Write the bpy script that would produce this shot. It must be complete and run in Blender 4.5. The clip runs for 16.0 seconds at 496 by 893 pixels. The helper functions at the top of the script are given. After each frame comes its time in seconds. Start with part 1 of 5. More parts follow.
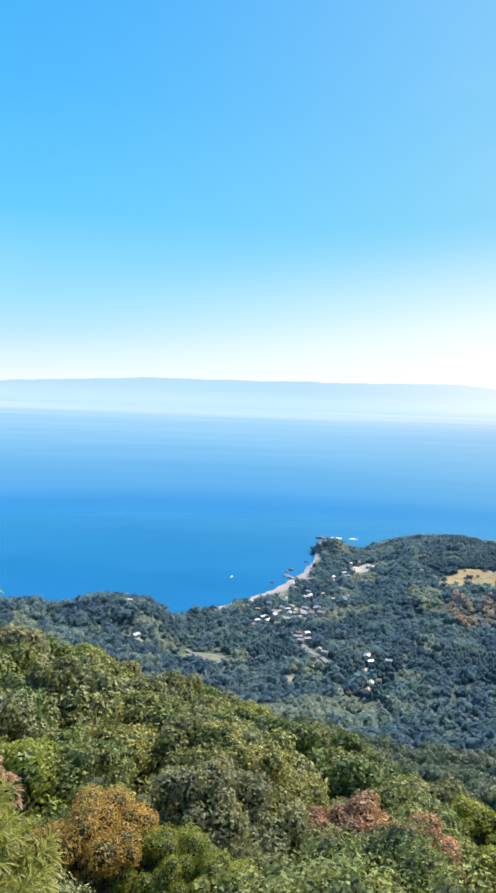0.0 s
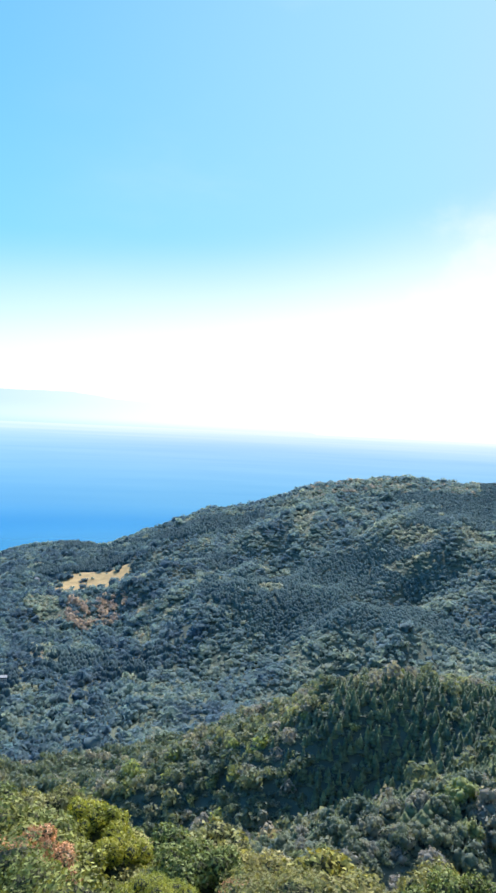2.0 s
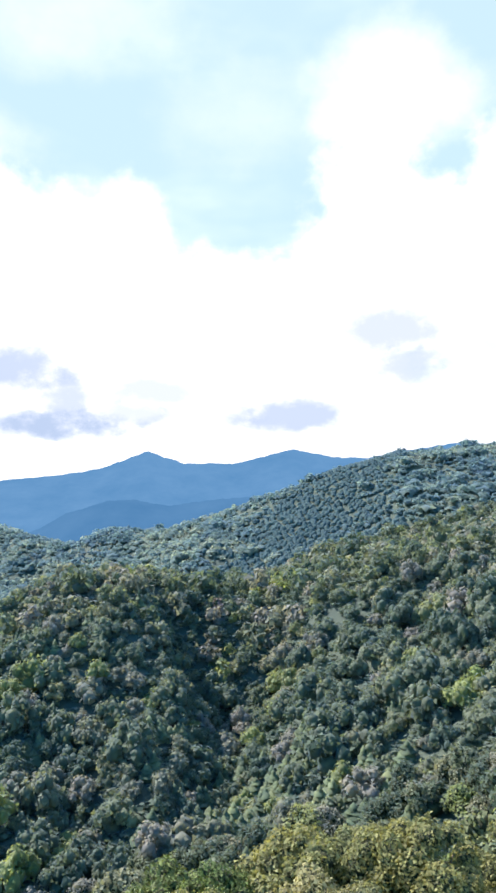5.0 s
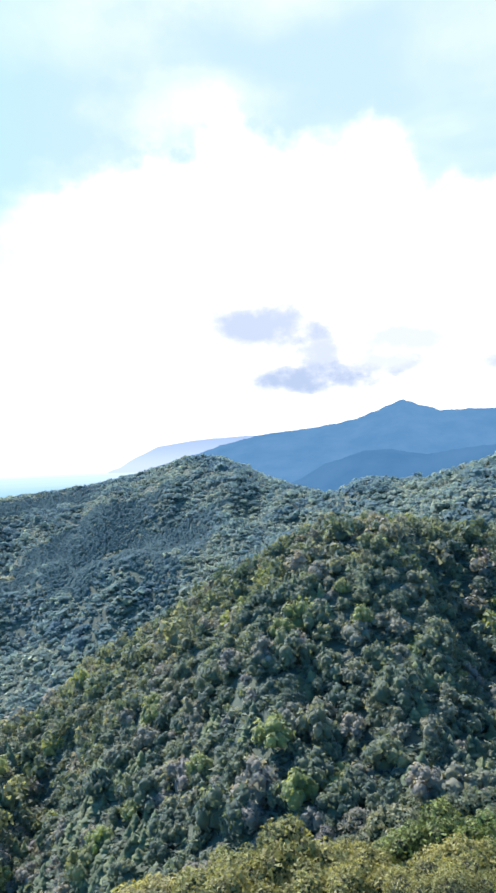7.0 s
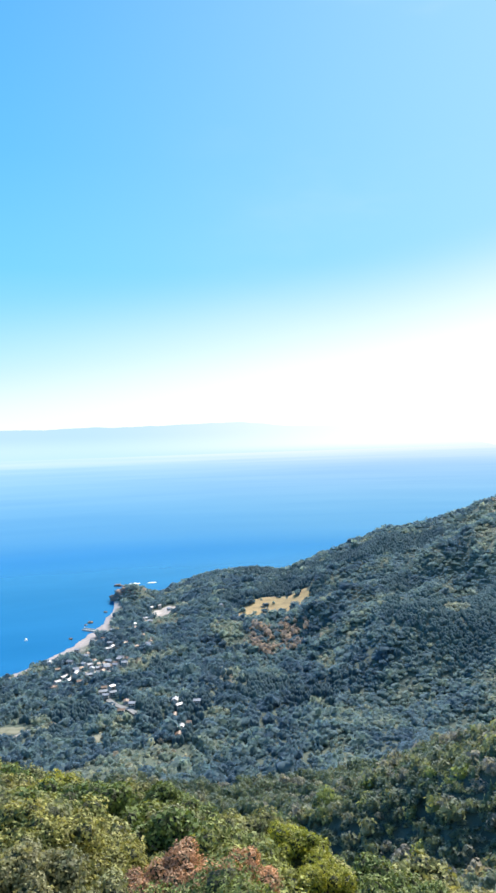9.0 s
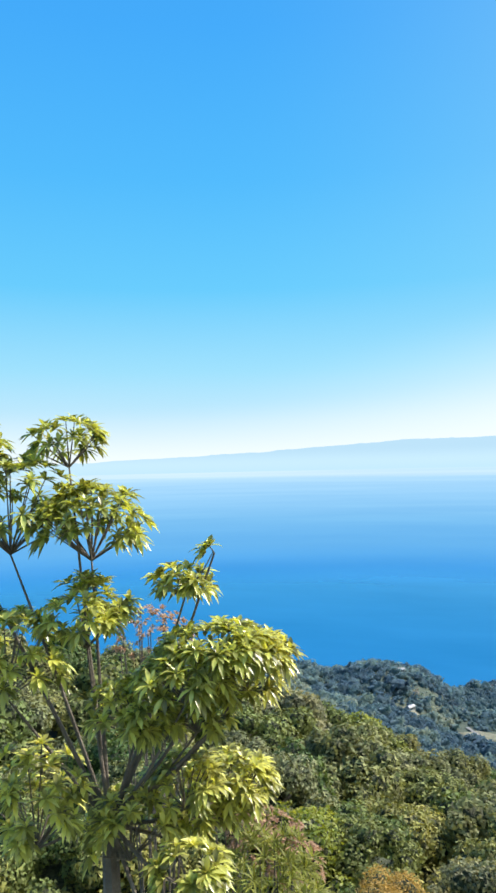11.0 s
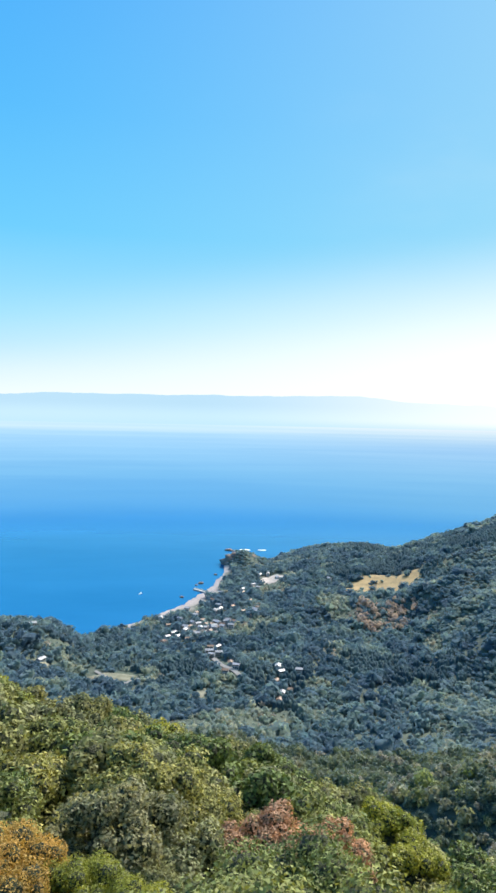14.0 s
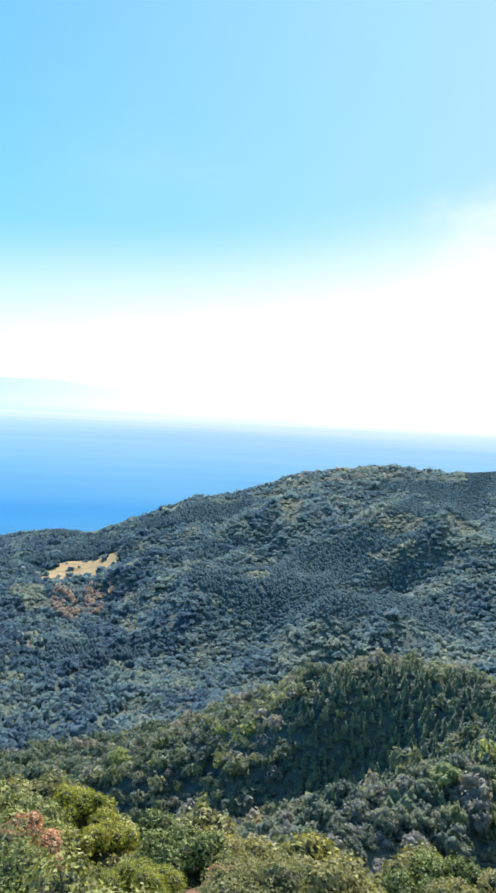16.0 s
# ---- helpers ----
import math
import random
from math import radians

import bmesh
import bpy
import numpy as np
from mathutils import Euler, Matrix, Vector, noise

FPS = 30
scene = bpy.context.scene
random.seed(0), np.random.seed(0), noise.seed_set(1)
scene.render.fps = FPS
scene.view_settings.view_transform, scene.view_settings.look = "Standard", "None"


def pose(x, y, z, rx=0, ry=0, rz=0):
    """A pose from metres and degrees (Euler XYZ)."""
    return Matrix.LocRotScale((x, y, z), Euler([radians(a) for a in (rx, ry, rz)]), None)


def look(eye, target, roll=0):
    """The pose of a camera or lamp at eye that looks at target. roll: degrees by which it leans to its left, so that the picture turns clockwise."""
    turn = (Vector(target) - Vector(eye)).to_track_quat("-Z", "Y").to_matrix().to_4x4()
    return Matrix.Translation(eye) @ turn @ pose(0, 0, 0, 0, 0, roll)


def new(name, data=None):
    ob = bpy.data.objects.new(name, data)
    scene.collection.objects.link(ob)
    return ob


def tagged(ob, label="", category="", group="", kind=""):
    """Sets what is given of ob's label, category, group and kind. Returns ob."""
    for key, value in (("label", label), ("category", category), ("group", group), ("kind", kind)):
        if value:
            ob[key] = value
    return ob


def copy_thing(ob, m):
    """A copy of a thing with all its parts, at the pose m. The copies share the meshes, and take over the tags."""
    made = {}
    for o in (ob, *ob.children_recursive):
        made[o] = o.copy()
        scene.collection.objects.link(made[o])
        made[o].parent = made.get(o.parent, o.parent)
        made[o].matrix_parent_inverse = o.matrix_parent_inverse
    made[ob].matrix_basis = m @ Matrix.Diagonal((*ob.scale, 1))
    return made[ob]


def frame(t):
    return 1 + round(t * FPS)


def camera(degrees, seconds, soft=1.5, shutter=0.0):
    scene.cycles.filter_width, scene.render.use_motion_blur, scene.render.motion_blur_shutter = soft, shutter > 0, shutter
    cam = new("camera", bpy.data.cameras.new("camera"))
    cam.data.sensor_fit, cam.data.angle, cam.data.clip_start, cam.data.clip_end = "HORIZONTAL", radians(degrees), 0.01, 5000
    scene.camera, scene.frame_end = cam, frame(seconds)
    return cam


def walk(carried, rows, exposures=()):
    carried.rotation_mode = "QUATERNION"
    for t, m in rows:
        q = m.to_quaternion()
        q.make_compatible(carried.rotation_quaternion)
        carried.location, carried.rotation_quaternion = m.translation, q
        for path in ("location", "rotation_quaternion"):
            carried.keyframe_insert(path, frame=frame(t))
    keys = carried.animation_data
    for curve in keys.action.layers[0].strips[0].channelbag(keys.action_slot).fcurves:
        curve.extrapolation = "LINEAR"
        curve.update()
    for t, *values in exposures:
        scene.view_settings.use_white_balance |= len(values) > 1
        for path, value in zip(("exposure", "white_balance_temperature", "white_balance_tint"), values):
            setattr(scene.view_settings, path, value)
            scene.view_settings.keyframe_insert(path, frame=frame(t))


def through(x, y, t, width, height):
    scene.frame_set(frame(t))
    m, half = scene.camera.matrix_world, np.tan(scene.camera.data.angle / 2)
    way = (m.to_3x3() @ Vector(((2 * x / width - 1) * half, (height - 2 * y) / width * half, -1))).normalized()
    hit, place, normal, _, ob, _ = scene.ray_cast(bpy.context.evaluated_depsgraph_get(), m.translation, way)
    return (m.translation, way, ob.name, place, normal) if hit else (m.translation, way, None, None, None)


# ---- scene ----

# ---------------------------------------------------------------- camera
cam = camera(39.6, 16.0, soft=2.7)
EYE = Vector((0.0, 0.0, 320.0))          # lookout above the sea, which lies at z = 0
# seconds, bearing (clockwise from +y), tilt up, lean, all in degrees
TURNS = [
    (0, 0, -3.62, 2.02), (0.5, 8.12, -1.97, 2.56), (1, 13.47, -1.3, 2.08), (1.5, 20.62, -2.25, 2.81),
    (2, 31.31, -1.77, 2.7), (2.5, 41.13, -1.59, 4.22), (3, 52.86, -1.24, 3.23), (3.5, 60.63, -0.69, 2.57),
    (4, 71.82, 0.68, 1.25), (4.5, 86.56, 2.71, 0.36), (4.7, 92.86, 3.84, -0.24), (5.05, 100.12, 4.73, -0.94),
    (5.4, 103.25, 4.75, -1.65), (5.75, 102.71, 4.17, -2.28), (6.1, 98.94, 3.23, -2.73), (6.45, 92.38, 2.23, -2.92),
    (6.8, 83.48, 1.41, -2.76), (7, 78.04, 1.04, -2.32), (7.5, 61.42, 0, -1.93), (8, 45.04, -0.69, -2.28),
    (8.5, 32.19, -0.4, -2.71), (9, 17.35, -0.04, -1.98), (9.5, 4.42, -0.43, -0.88), (10, -7.66, 0.75, -1.35),
    (10.2, -10.86, 0.98, -1.91), (10.55, -16.81, 1.43, -2), (10.9, -20.84, 1.55, -1.49), (11.25, -22.86, 1.41, -0.63),
    (11.6, -22.75, 1.09, 0.34), (11.95, -20.41, 0.67, 1.2), (12.3, -15.75, 0.21, 1.69), (12.5, -11.69, 0.02, 1.96),
    (13, -2.72, -0.79, 2.23), (13.5, 2.69, -2.04, 1.37), (14, 7.7, -2.3, 1.19), (14.5, 13.8, -2.61, 1.77),
    (15, 19.33, -2.95, 2.36), (15.5, 25.41, -3.51, 3.62), (16, 32.42, -2.64, 2.89)]


def aim(az, el):
    a, e = radians(az), radians(el)
    return Vector((math.sin(a) * math.cos(e), math.cos(a) * math.cos(e), math.sin(e)))


rows = []
for t, az, el, lean in TURNS:
    sway = float(np.interp(t, (0, 9, 10.2, 12.3, 16), (0, -0.03, -0.08, 0, 0)))
    eye = EYE + Vector((0.35 * math.sin(radians(az)) + sway, 0.35 * math.cos(radians(az)) - 0.35, 0))
    rows.append((t, look(eye, eye + aim(az, el) * 100, lean)))
walk(cam, rows, [(0, 0.68, 6600, 10), (1.5, 0.78, 6600, 11), (3, 0.93, 6480, 14), (4.5, 1.03, 6450, 14), (6.8, 1.03, 6450, 14), (8, 0.9, 6520, 14), (9, 0.78, 6600, 12),
                 (10, 0.69, 6620, 11), (12.5, 0.66, 6560, 10), (14.5, 0.71, 6600, 11), (16, 0.85, 6560, 13)])

# ---------------------------------------------------------------- sky, sun
SUN_AZ, SUN_EL = 42.0, 43.0
world = bpy.data.worlds.new("sky")
scene.world = world
world.use_nodes = True
wt = world.node_tree
wt.nodes.clear()


class Nodes:
    """Small helper that adds and links shader nodes."""

    def __init__(self, tree):
        self.tree = tree

    def add(self, kind, **values):
        node = self.tree.nodes.new(kind)
        for key, value in values.items():
            if key == "operation":
                node.operation = value
            elif key == "sky_type":
                node.sky_type = value
        return node

    def link(self, a, b):
        self.tree.links.new(a, b)

    def put(self, value, socket):
        if isinstance(value, (int, float)):
            socket.default_value = value
        elif isinstance(value, tuple):
            socket.default_value = (*value, 1.0)[:len(socket.default_value)]
        else:
            self.link(value, socket)

    def math(self, op, a, b=0.0, c=0.0, clamp=False):
        node = self.add("ShaderNodeMath", operation=op)
        node.use_clamp = clamp
        for k, v in enumerate((a, b, c)):
            self.put(v, node.inputs[k])
        return node.outputs[0]

    def ramp(self, fac, stops, smooth=False):
        node = self.add("ShaderNodeValToRGB")
        node.color_ramp.interpolation = "EASE" if smooth else "LINEAR"
        el = node.color_ramp.elements
        el[0].position, el[0].color = stops[0][0], (*stops[0][1], 1)
        el[1].position, el[1].color = stops[-1][0], (*stops[-1][1], 1)
        for p, c in stops[1:-1]:
            e = el.new(p)
            e.color = (*c, 1)
        self.put(fac, node.inputs[0])
        return node.outputs[0]

    def fade(self, value, lo, hi, a=0.0, b=1.0):
        node = self.add("ShaderNodeMapRange")
        node.interpolation_type = "SMOOTHSTEP"
        for k, v in enumerate((value, lo, hi, a, b)):
            self.put(v, node.inputs[k])
        return node.outputs[0]

    def mix(self, fac, a, b, blend="MIX"):
        node = self.add("ShaderNodeMix")
        node.data_type, node.blend_type = "RGBA", blend
        self.put(fac, node.inputs[0])
        self.put(a, node.inputs[6])
        self.put(b, node.inputs[7])
        return node.outputs[2]

    def noise(self, vec, scale, detail=3.0, rough=0.55, squash=None):
        if squash:
            m = self.add("ShaderNodeMapping")
            m.inputs["Scale"].default_value = squash
            self.link(vec, m.inputs["Vector"])
            vec = m.outputs[0]
        node = self.add("ShaderNodeTexNoise")
        self.link(vec, node.inputs["Vector"])
        node.inputs["Scale"].default_value = scale
        node.inputs["Detail"].default_value = detail
        node.inputs["Roughness"].default_value = rough
        return node.outputs["Fac"]


W = Nodes(wt)
ray = W.add("ShaderNodeTexCoord").outputs["Generated"]
sep = W.add("ShaderNodeSeparateXYZ")
W.link(ray, sep.inputs[0])
sx, sy, sz = sep.outputs
elev = W.math("MULTIPLY", W.math("ARCSINE", sz), 57.2958)
bear = W.math("MULTIPLY", W.math("ARCTAN2", sx, sy), 57.2958)
nishita = W.add("ShaderNodeTexSky", sky_type="NISHITA")
nishita.sun_disc = False
nishita.sun_elevation, nishita.sun_rotation = radians(SUN_EL), radians(SUN_AZ)
nishita.altitude, nishita.air_density, nishita.dust_density, nishita.ozone_density = 320, 1.0, 0.6, 3.0
clear = W.ramp(W.math("DIVIDE", elev, 60.0), [
    (0.0, (0.62, 0.86, 1.0)), (0.06, (0.55, 0.83, 1.0)), (0.13, (0.34, 0.76, 1.0)), (0.24, (0.13, 0.61, 1.0)),
    (0.38, (0.075, 0.5, 1.0)), (0.55, (0.05, 0.41, 0.98)), (1.0, (0.04, 0.28, 0.8))])
blue = W.mix(0.06, clear, W.mix(1.0, nishita.outputs[0], (0.1, 0.1, 0.1), "MULTIPLY"))
# bright haze round the sun's side, widest near the horizon
da = W.math("DIVIDE", W.math("SUBTRACT", bear, 68.0), 78.0)
de = W.math("DIVIDE", W.math("SUBTRACT", elev, 2.0), W.fade(bear, 25.0, 75.0, 12.0, 17.0))
q = W.math("SQRT", W.math("ADD", W.math("MULTIPLY", da, da), W.math("MULTIPLY", de, de)))
puff = W.noise(ray, 3.4, 8.0, 0.55, (1, 1, 1.9))
veil = W.fade(q, 0.3, 1.25, 1.0, 0.0)
pale = W.mix(W.fade(bear, -25.0, 70.0, 0.0, 0.9), blue, W.mix(W.fade(bear, 40.0, 70.0), (0.44, 0.76, 0.89), (0.53, 0.70, 0.75)))
wisp = W.noise(ray, 2.2, 4.0, 0.6, (1, 1, 3))
pale = W.mix(W.math("MULTIPLY", W.fade(wisp, 0.45, 0.75), W.fade(bear, 8.0, 65.0, 0.0, 0.75)), pale, (0.72, 0.86, 0.9))
day = W.mix(veil, pale, (1.12, 1.12, 1.12))
low = W.fade(elev, -1.0, W.fade(bear, -40.0, 60.0, 5.0, 11.0), 0.85, 0.0)
day = W.mix(low, day, (1.0, 1.04, 1.08))
# heaped white clouds towards the mountains: bearing, height, half width, half height, strength
coarse = W.math("MULTIPLY", W.math("SUBTRACT", puff, 0.5), -3.0)
billow = W.math("MULTIPLY", W.math("SUBTRACT", W.noise(ray, 13.0, 6.0, 0.55), 0.5), -1.6)
for ca, ce, cw, ch, much in ((71, 15, 10, 8.5, 1.0), (79, 17, 8, 9.5, 1.0), (87, 16, 8, 9.5, 1.0), (98, 12, 12, 9, 1.0), (110, 18, 9, 10, 1.0), (124, 20, 9, 8, 1.0)):
    ua = W.math("DIVIDE", W.math("SUBTRACT", bear, ca), cw)
    ue = W.math("DIVIDE", W.math("SUBTRACT", elev, ce), ch)
    cq = W.math("ADD", W.math("ADD", W.math("MULTIPLY", ua, ua), W.math("MULTIPLY", ue, ue)), W.math("ADD", coarse, billow))
    day = W.mix(W.fade(cq, 0.55, 1.3, much, 0.0), day, (1.1, 1.1, 1.1))
# thin white cloud above them
for ca, ce, cw, ch, much in ((63, 10, 15, 10, 1.0), (69, 15, 10, 10, 1.0), (64, 33, 12, 4.5, 0.3), (74, 27.0, 10, 2.6, 0.6), (112, 31, 7, 5, 1.0), (80, 36, 16, 4, 0.45), (100, 30, 9, 4, 0.3)):
    ua = W.math("DIVIDE", W.math("SUBTRACT", bear, ca), cw)
    ue = W.math("DIVIDE", W.math("SUBTRACT", elev, ce), ch)
    cq = W.math("ADD", W.math("ADD", W.math("MULTIPLY", ua, ua), W.math("MULTIPLY", ue, ue)), W.math("ADD", W.math("MULTIPLY", coarse, 1.4), W.math("MULTIPLY", billow, 1.1)))
    day = W.mix(W.fade(cq, -0.9, 1.5, much, 0.0), day, (1.0, 1.02, 1.04))
# grey-blue bellies of low clouds: bearing, height, half width, half height, strength
warp = W.noise(ray, 14.0, 6.0, 0.6, (1, 1, 1.6))
fray = W.noise(ray, 30.0, 5.0, 0.6, (1, 1, 1.5))
for ca, ce, cw, ch, much in ((80.2, 10.9, 4.9, 1.9, 0.85), (84.0, 8.7, 2.0, 2.4, 0.75), (83.7, 6.4, 6.0, 1.25, 1.0), (91.0, 9.2, 3.8, 1.1, 0.6), (89.0, 7.4, 3.4, 1.0, 0.6),
                             (96.2, 7.1, 4.0, 1.0, 0.4), (103, 7.2, 5.0, 1.5, 0.85), (111, 14.0, 4.0, 1.8, 0.7), (112.5, 10.8, 3.5, 1.5, 0.7), (86.0, 19.8, 3.2, 1.1, 0.35)):
    ua = W.math("DIVIDE", W.math("SUBTRACT", bear, ca), cw)
    ue = W.math("DIVIDE", W.math("SUBTRACT", elev, ce), ch)
    cq = W.math("ADD", W.math("MULTIPLY", ua, ua), W.math("MULTIPLY", ue, ue))
    cq = W.math("ADD", cq, W.math("ADD", W.math("MULTIPLY", W.math("SUBTRACT", warp, 0.5), -2.6), W.math("MULTIPLY", W.math("SUBTRACT", fray, 0.5), -1.2)))
    belly = W.fade(cq, 0.1, 1.5, much, 0.0)
    day = W.mix(belly, day, (0.41, 0.51, 0.68))
bg = W.add("ShaderNodeBackground")
W.link(day, bg.inputs["Color"])
bg.inputs["Strength"].default_value = 0.65
out = W.add("ShaderNodeOutputWorld")
W.link(bg.outputs[0], out.inputs["Surface"])

sun_data = bpy.data.lights.new("sun", "SUN")
sun_data.energy, sun_data.angle, sun_data.color = 5.0, radians(0.53), (1.0, 0.93, 0.82)
sun = new("sun", sun_data)
sun.matrix_world = look(EYE + aim(SUN_AZ, SUN_EL) * 500, EYE)


# ---------------------------------------------------------------- materials
def material(name):
    m = bpy.data.materials.new(name)
    m.use_nodes = True
    m.node_tree.nodes.clear()
    n = Nodes(m.node_tree)
    o = n.add("ShaderNodeOutputMaterial")
    b = n.add("ShaderNodeBsdfPrincipled")
    n.link(b.outputs[0], o.inputs["Surface"])
    return m, n, b, o


def where(n):
    return n.add("ShaderNodeNewGeometry").outputs["Position"]


def bump(n, b, height, strength, distance):
    node = n.add("ShaderNodeBump")
    node.inputs["Strength"].default_value, node.inputs["Distance"].default_value = strength, distance
    n.link(height, node.inputs["Height"])
    n.link(node.outputs[0], b.inputs["Normal"])


def foliage(name, stops, spread=0.5, per="object", rough=0.5, through=0.3, gloss=0.4, tint=(1.25, 1.15, 0.5), haze_sheen=0.0):
    """Leaves: a tone for each tree out of stops, shifted leaf by leaf, light coming through the blade."""
    m, n, b, o = material(name)
    if per == "object":
        tone = n.add("ShaderNodeObjectInfo").outputs["Random"]
    else:
        at = n.add("ShaderNodeAttribute")
        at.attribute_name = "tone"
        tone = at.outputs["Fac"]
    leaf = n.add("ShaderNodeNewGeometry").outputs["Random Per Island"]
    c = n.ramp(tone, stops)
    patch = n.noise(where(n), 0.35, 2.0)
    c = n.mix(1.0, c, n.ramp(leaf, [(0, (1 - spread,) * 3), (1, (1 + spread,) * 3)]), "MULTIPLY")
    c = n.mix(1.0, c, n.ramp(patch, [(0.3, (0.8, 0.85, 0.9)), (0.7, (1.2, 1.12, 0.95))]), "MULTIPLY")
    n.link(c, b.inputs["Base Color"])
    b.inputs["Roughness"].default_value = rough
    b.inputs["Specular IOR Level"].default_value = gloss
    # blue sheen imitates a veil of distance haze over the leaves
    b.inputs["Sheen Weight"].default_value = haze_sheen
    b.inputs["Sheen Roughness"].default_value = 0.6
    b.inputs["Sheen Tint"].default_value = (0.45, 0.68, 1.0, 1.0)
    t = n.add("ShaderNodeBsdfTranslucent")
    n.link(n.mix(1.0, c, tint, "MULTIPLY"), t.inputs["Color"])
    mx = n.add("ShaderNodeMixShader")
    mx.inputs[0].default_value = through
    n.link(b.outputs[0], mx.inputs[1])
    n.link(t.outputs[0], mx.inputs[2])
    n.link(mx.outputs[0], o.inputs["Surface"])
    return m


def plain(name, low, high, scale, rough=0.7, relief=0.3, depth=0.02, detail=5.0):
    m, n, b, o = material(name)
    p = where(n)
    big = n.noise(p, scale, detail)
    fine = n.noise(p, scale * 9, 3.0)
    c = n.ramp(big, [(0.3, low), (0.7, high)])
    c = n.mix(1.0, c, n.ramp(fine, [(0.2, (0.82,) * 3), (0.8, (1.15,) * 3)]), "MULTIPLY")
    n.link(c, b.inputs["Base Color"])
    b.inputs["Roughness"].default_value = rough
    bump(n, b, fine, relief, depth)
    return m


GREENS = [(0.0, (0.091, 0.141, 0.045)), (0.3, (0.148, 0.193, 0.068)), (0.55, (0.231, 0.247, 0.087)), (0.8, (0.204, 0.222, 0.126)),
          (1.0, (0.274, 0.270, 0.078))]
leaf_near = foliage("evergreen_leaves", GREENS, 0.6, through=0.26, gloss=0.2, rough=0.6, tint=(1.2, 1.12, 0.6))
leaf_olive = foliage("olive_grey_leaves", [(0, (0.195, 0.212, 0.108)), (0.5, (0.255, 0.26, 0.12)), (1, (0.27, 0.27, 0.175))], 0.5, through=0.42, gloss=0.2, rough=0.6, tint=(1.15, 1.1, 0.65))
leaf_lime = foliage("yellow_green_leaves", [(0, (0.25, 0.29, 0.052)), (1, (0.28, 0.30, 0.058))], 0.4, through=0.40, gloss=0.3)
leaf_rust = foliage("rust_leaves", [(0, (0.42, 0.27, 0.18)), (1, (0.46, 0.32, 0.22))], 0.4, through=0.38, gloss=0.2, tint=(1.2, 0.9, 0.6))
leaf_orange = foliage("orange_leaves", [(0, (0.44, 0.28, 0.085)), (1, (0.44, 0.33, 0.10))], 0.4, through=0.38, gloss=0.2, tint=(1.2, 1.0, 0.5))
leaf_big = foliage("broad_glossy_leaves", [(0, (0.44, 0.47, 0.12)), (1, (0.49, 0.49, 0.14))], 0.7, through=0.38, gloss=0.8, rough=0.33, tint=(1.25, 1.15, 0.45))
leaf_narrow = foliage("narrow_yellow_green_leaves", [(0, (0.25, 0.27, 0.06)), (1, (0.30, 0.305, 0.07))], 0.5, through=0.48, gloss=0.4, rough=0.45)
# dark crown cores: shade in the gaps between leaves, put into the colour
shade_core, n, b, o = material("crown_shade_core")
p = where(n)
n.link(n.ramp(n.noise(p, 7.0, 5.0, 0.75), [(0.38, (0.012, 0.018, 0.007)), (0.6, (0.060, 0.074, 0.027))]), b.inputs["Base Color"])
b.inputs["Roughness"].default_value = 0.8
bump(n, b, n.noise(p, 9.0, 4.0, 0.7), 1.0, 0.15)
MIDS = [(0.0, (0.096, 0.136, 0.096)), (0.25, (0.142, 0.178, 0.118)), (0.5, (0.196, 0.220, 0.138)), (0.7, (0.288, 0.268, 0.252)),
        (0.88, (0.255, 0.278, 0.126)), (0.95, (0.285, 0.335, 0.112)), (1.0, (0.320, 0.242, 0.225))]
# sheen here stands in for the thin haze over the hill
leaf_mid = foliage("hill_leaves", MIDS, 0.25, per="tone", through=0.45, gloss=0.2, rough=0.7, tint=(1.12, 1.15, 0.85), haze_sheen=0.35)
leaf_hill = foliage("hill_tree_leaves", MIDS, 0.25, through=0.45, gloss=0.2, rough=0.7, tint=(1.12, 1.15, 0.85), haze_sheen=0.35)
# bluish tones, tint and sheen put distance haze into the leaf colour
FARS_HAZED = [(0.0, (0.068, 0.122, 0.156)), (0.25, (0.113, 0.186, 0.203)), (0.5, (0.170, 0.248, 0.230)), (0.75, (0.252, 0.314, 0.242)), (0.93, (0.39, 0.39, 0.26)),
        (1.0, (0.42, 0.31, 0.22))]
leaf_far = foliage("hazed_far_leaves", FARS_HAZED, 0.1, per="tone", through=0.6, gloss=0.1, rough=0.85, tint=(1.0, 1.08, 1.2), haze_sheen=0.8)
needle = foliage("cedar_needles", [(0, (0.115, 0.162, 0.106)), (1, (0.205, 0.248, 0.142))], 0.3, per="tone", through=0.4, gloss=0.15, rough=0.75, haze_sheen=0.15)
# haze blue is likewise put into the far cedars
needle_far = foliage("hazed_far_needles", [(0, (0.070, 0.124, 0.156)), (1, (0.140, 0.214, 0.226))], 0.1, per="tone", through=0.55, gloss=0.05, rough=0.9, tint=(1.0, 1.12, 1.1), haze_sheen=0.25)
bark = plain("bark", (0.09, 0.07, 0.055), (0.2, 0.17, 0.14), 6.0, 0.85, 0.6, 0.02)
rock = plain("dark_rock", (0.10, 0.075, 0.070), (0.27, 0.20, 0.165), 0.08, 0.9, 0.8, 0.6)
meadow_grass = plain("dry_meadow_grass", (0.2, 0.15, 0.07), (0.34, 0.25, 0.12), 0.06, 0.9, 0.6, 0.5)
bare_earth = plain("pale_bare_earth", (0.12, 0.13, 0.085), (0.25, 0.24, 0.18), 0.09, 0.9, 0.5, 0.3)
gravel = plain("pale_gravel", (0.30, 0.26, 0.24), (0.46, 0.41, 0.37), 0.09, 0.9, 0.5, 0.3)
foam = plain("white_surf", (0.6, 0.65, 0.68), (0.8, 0.82, 0.84), 0.1, 0.6, 0.5, 0.3)
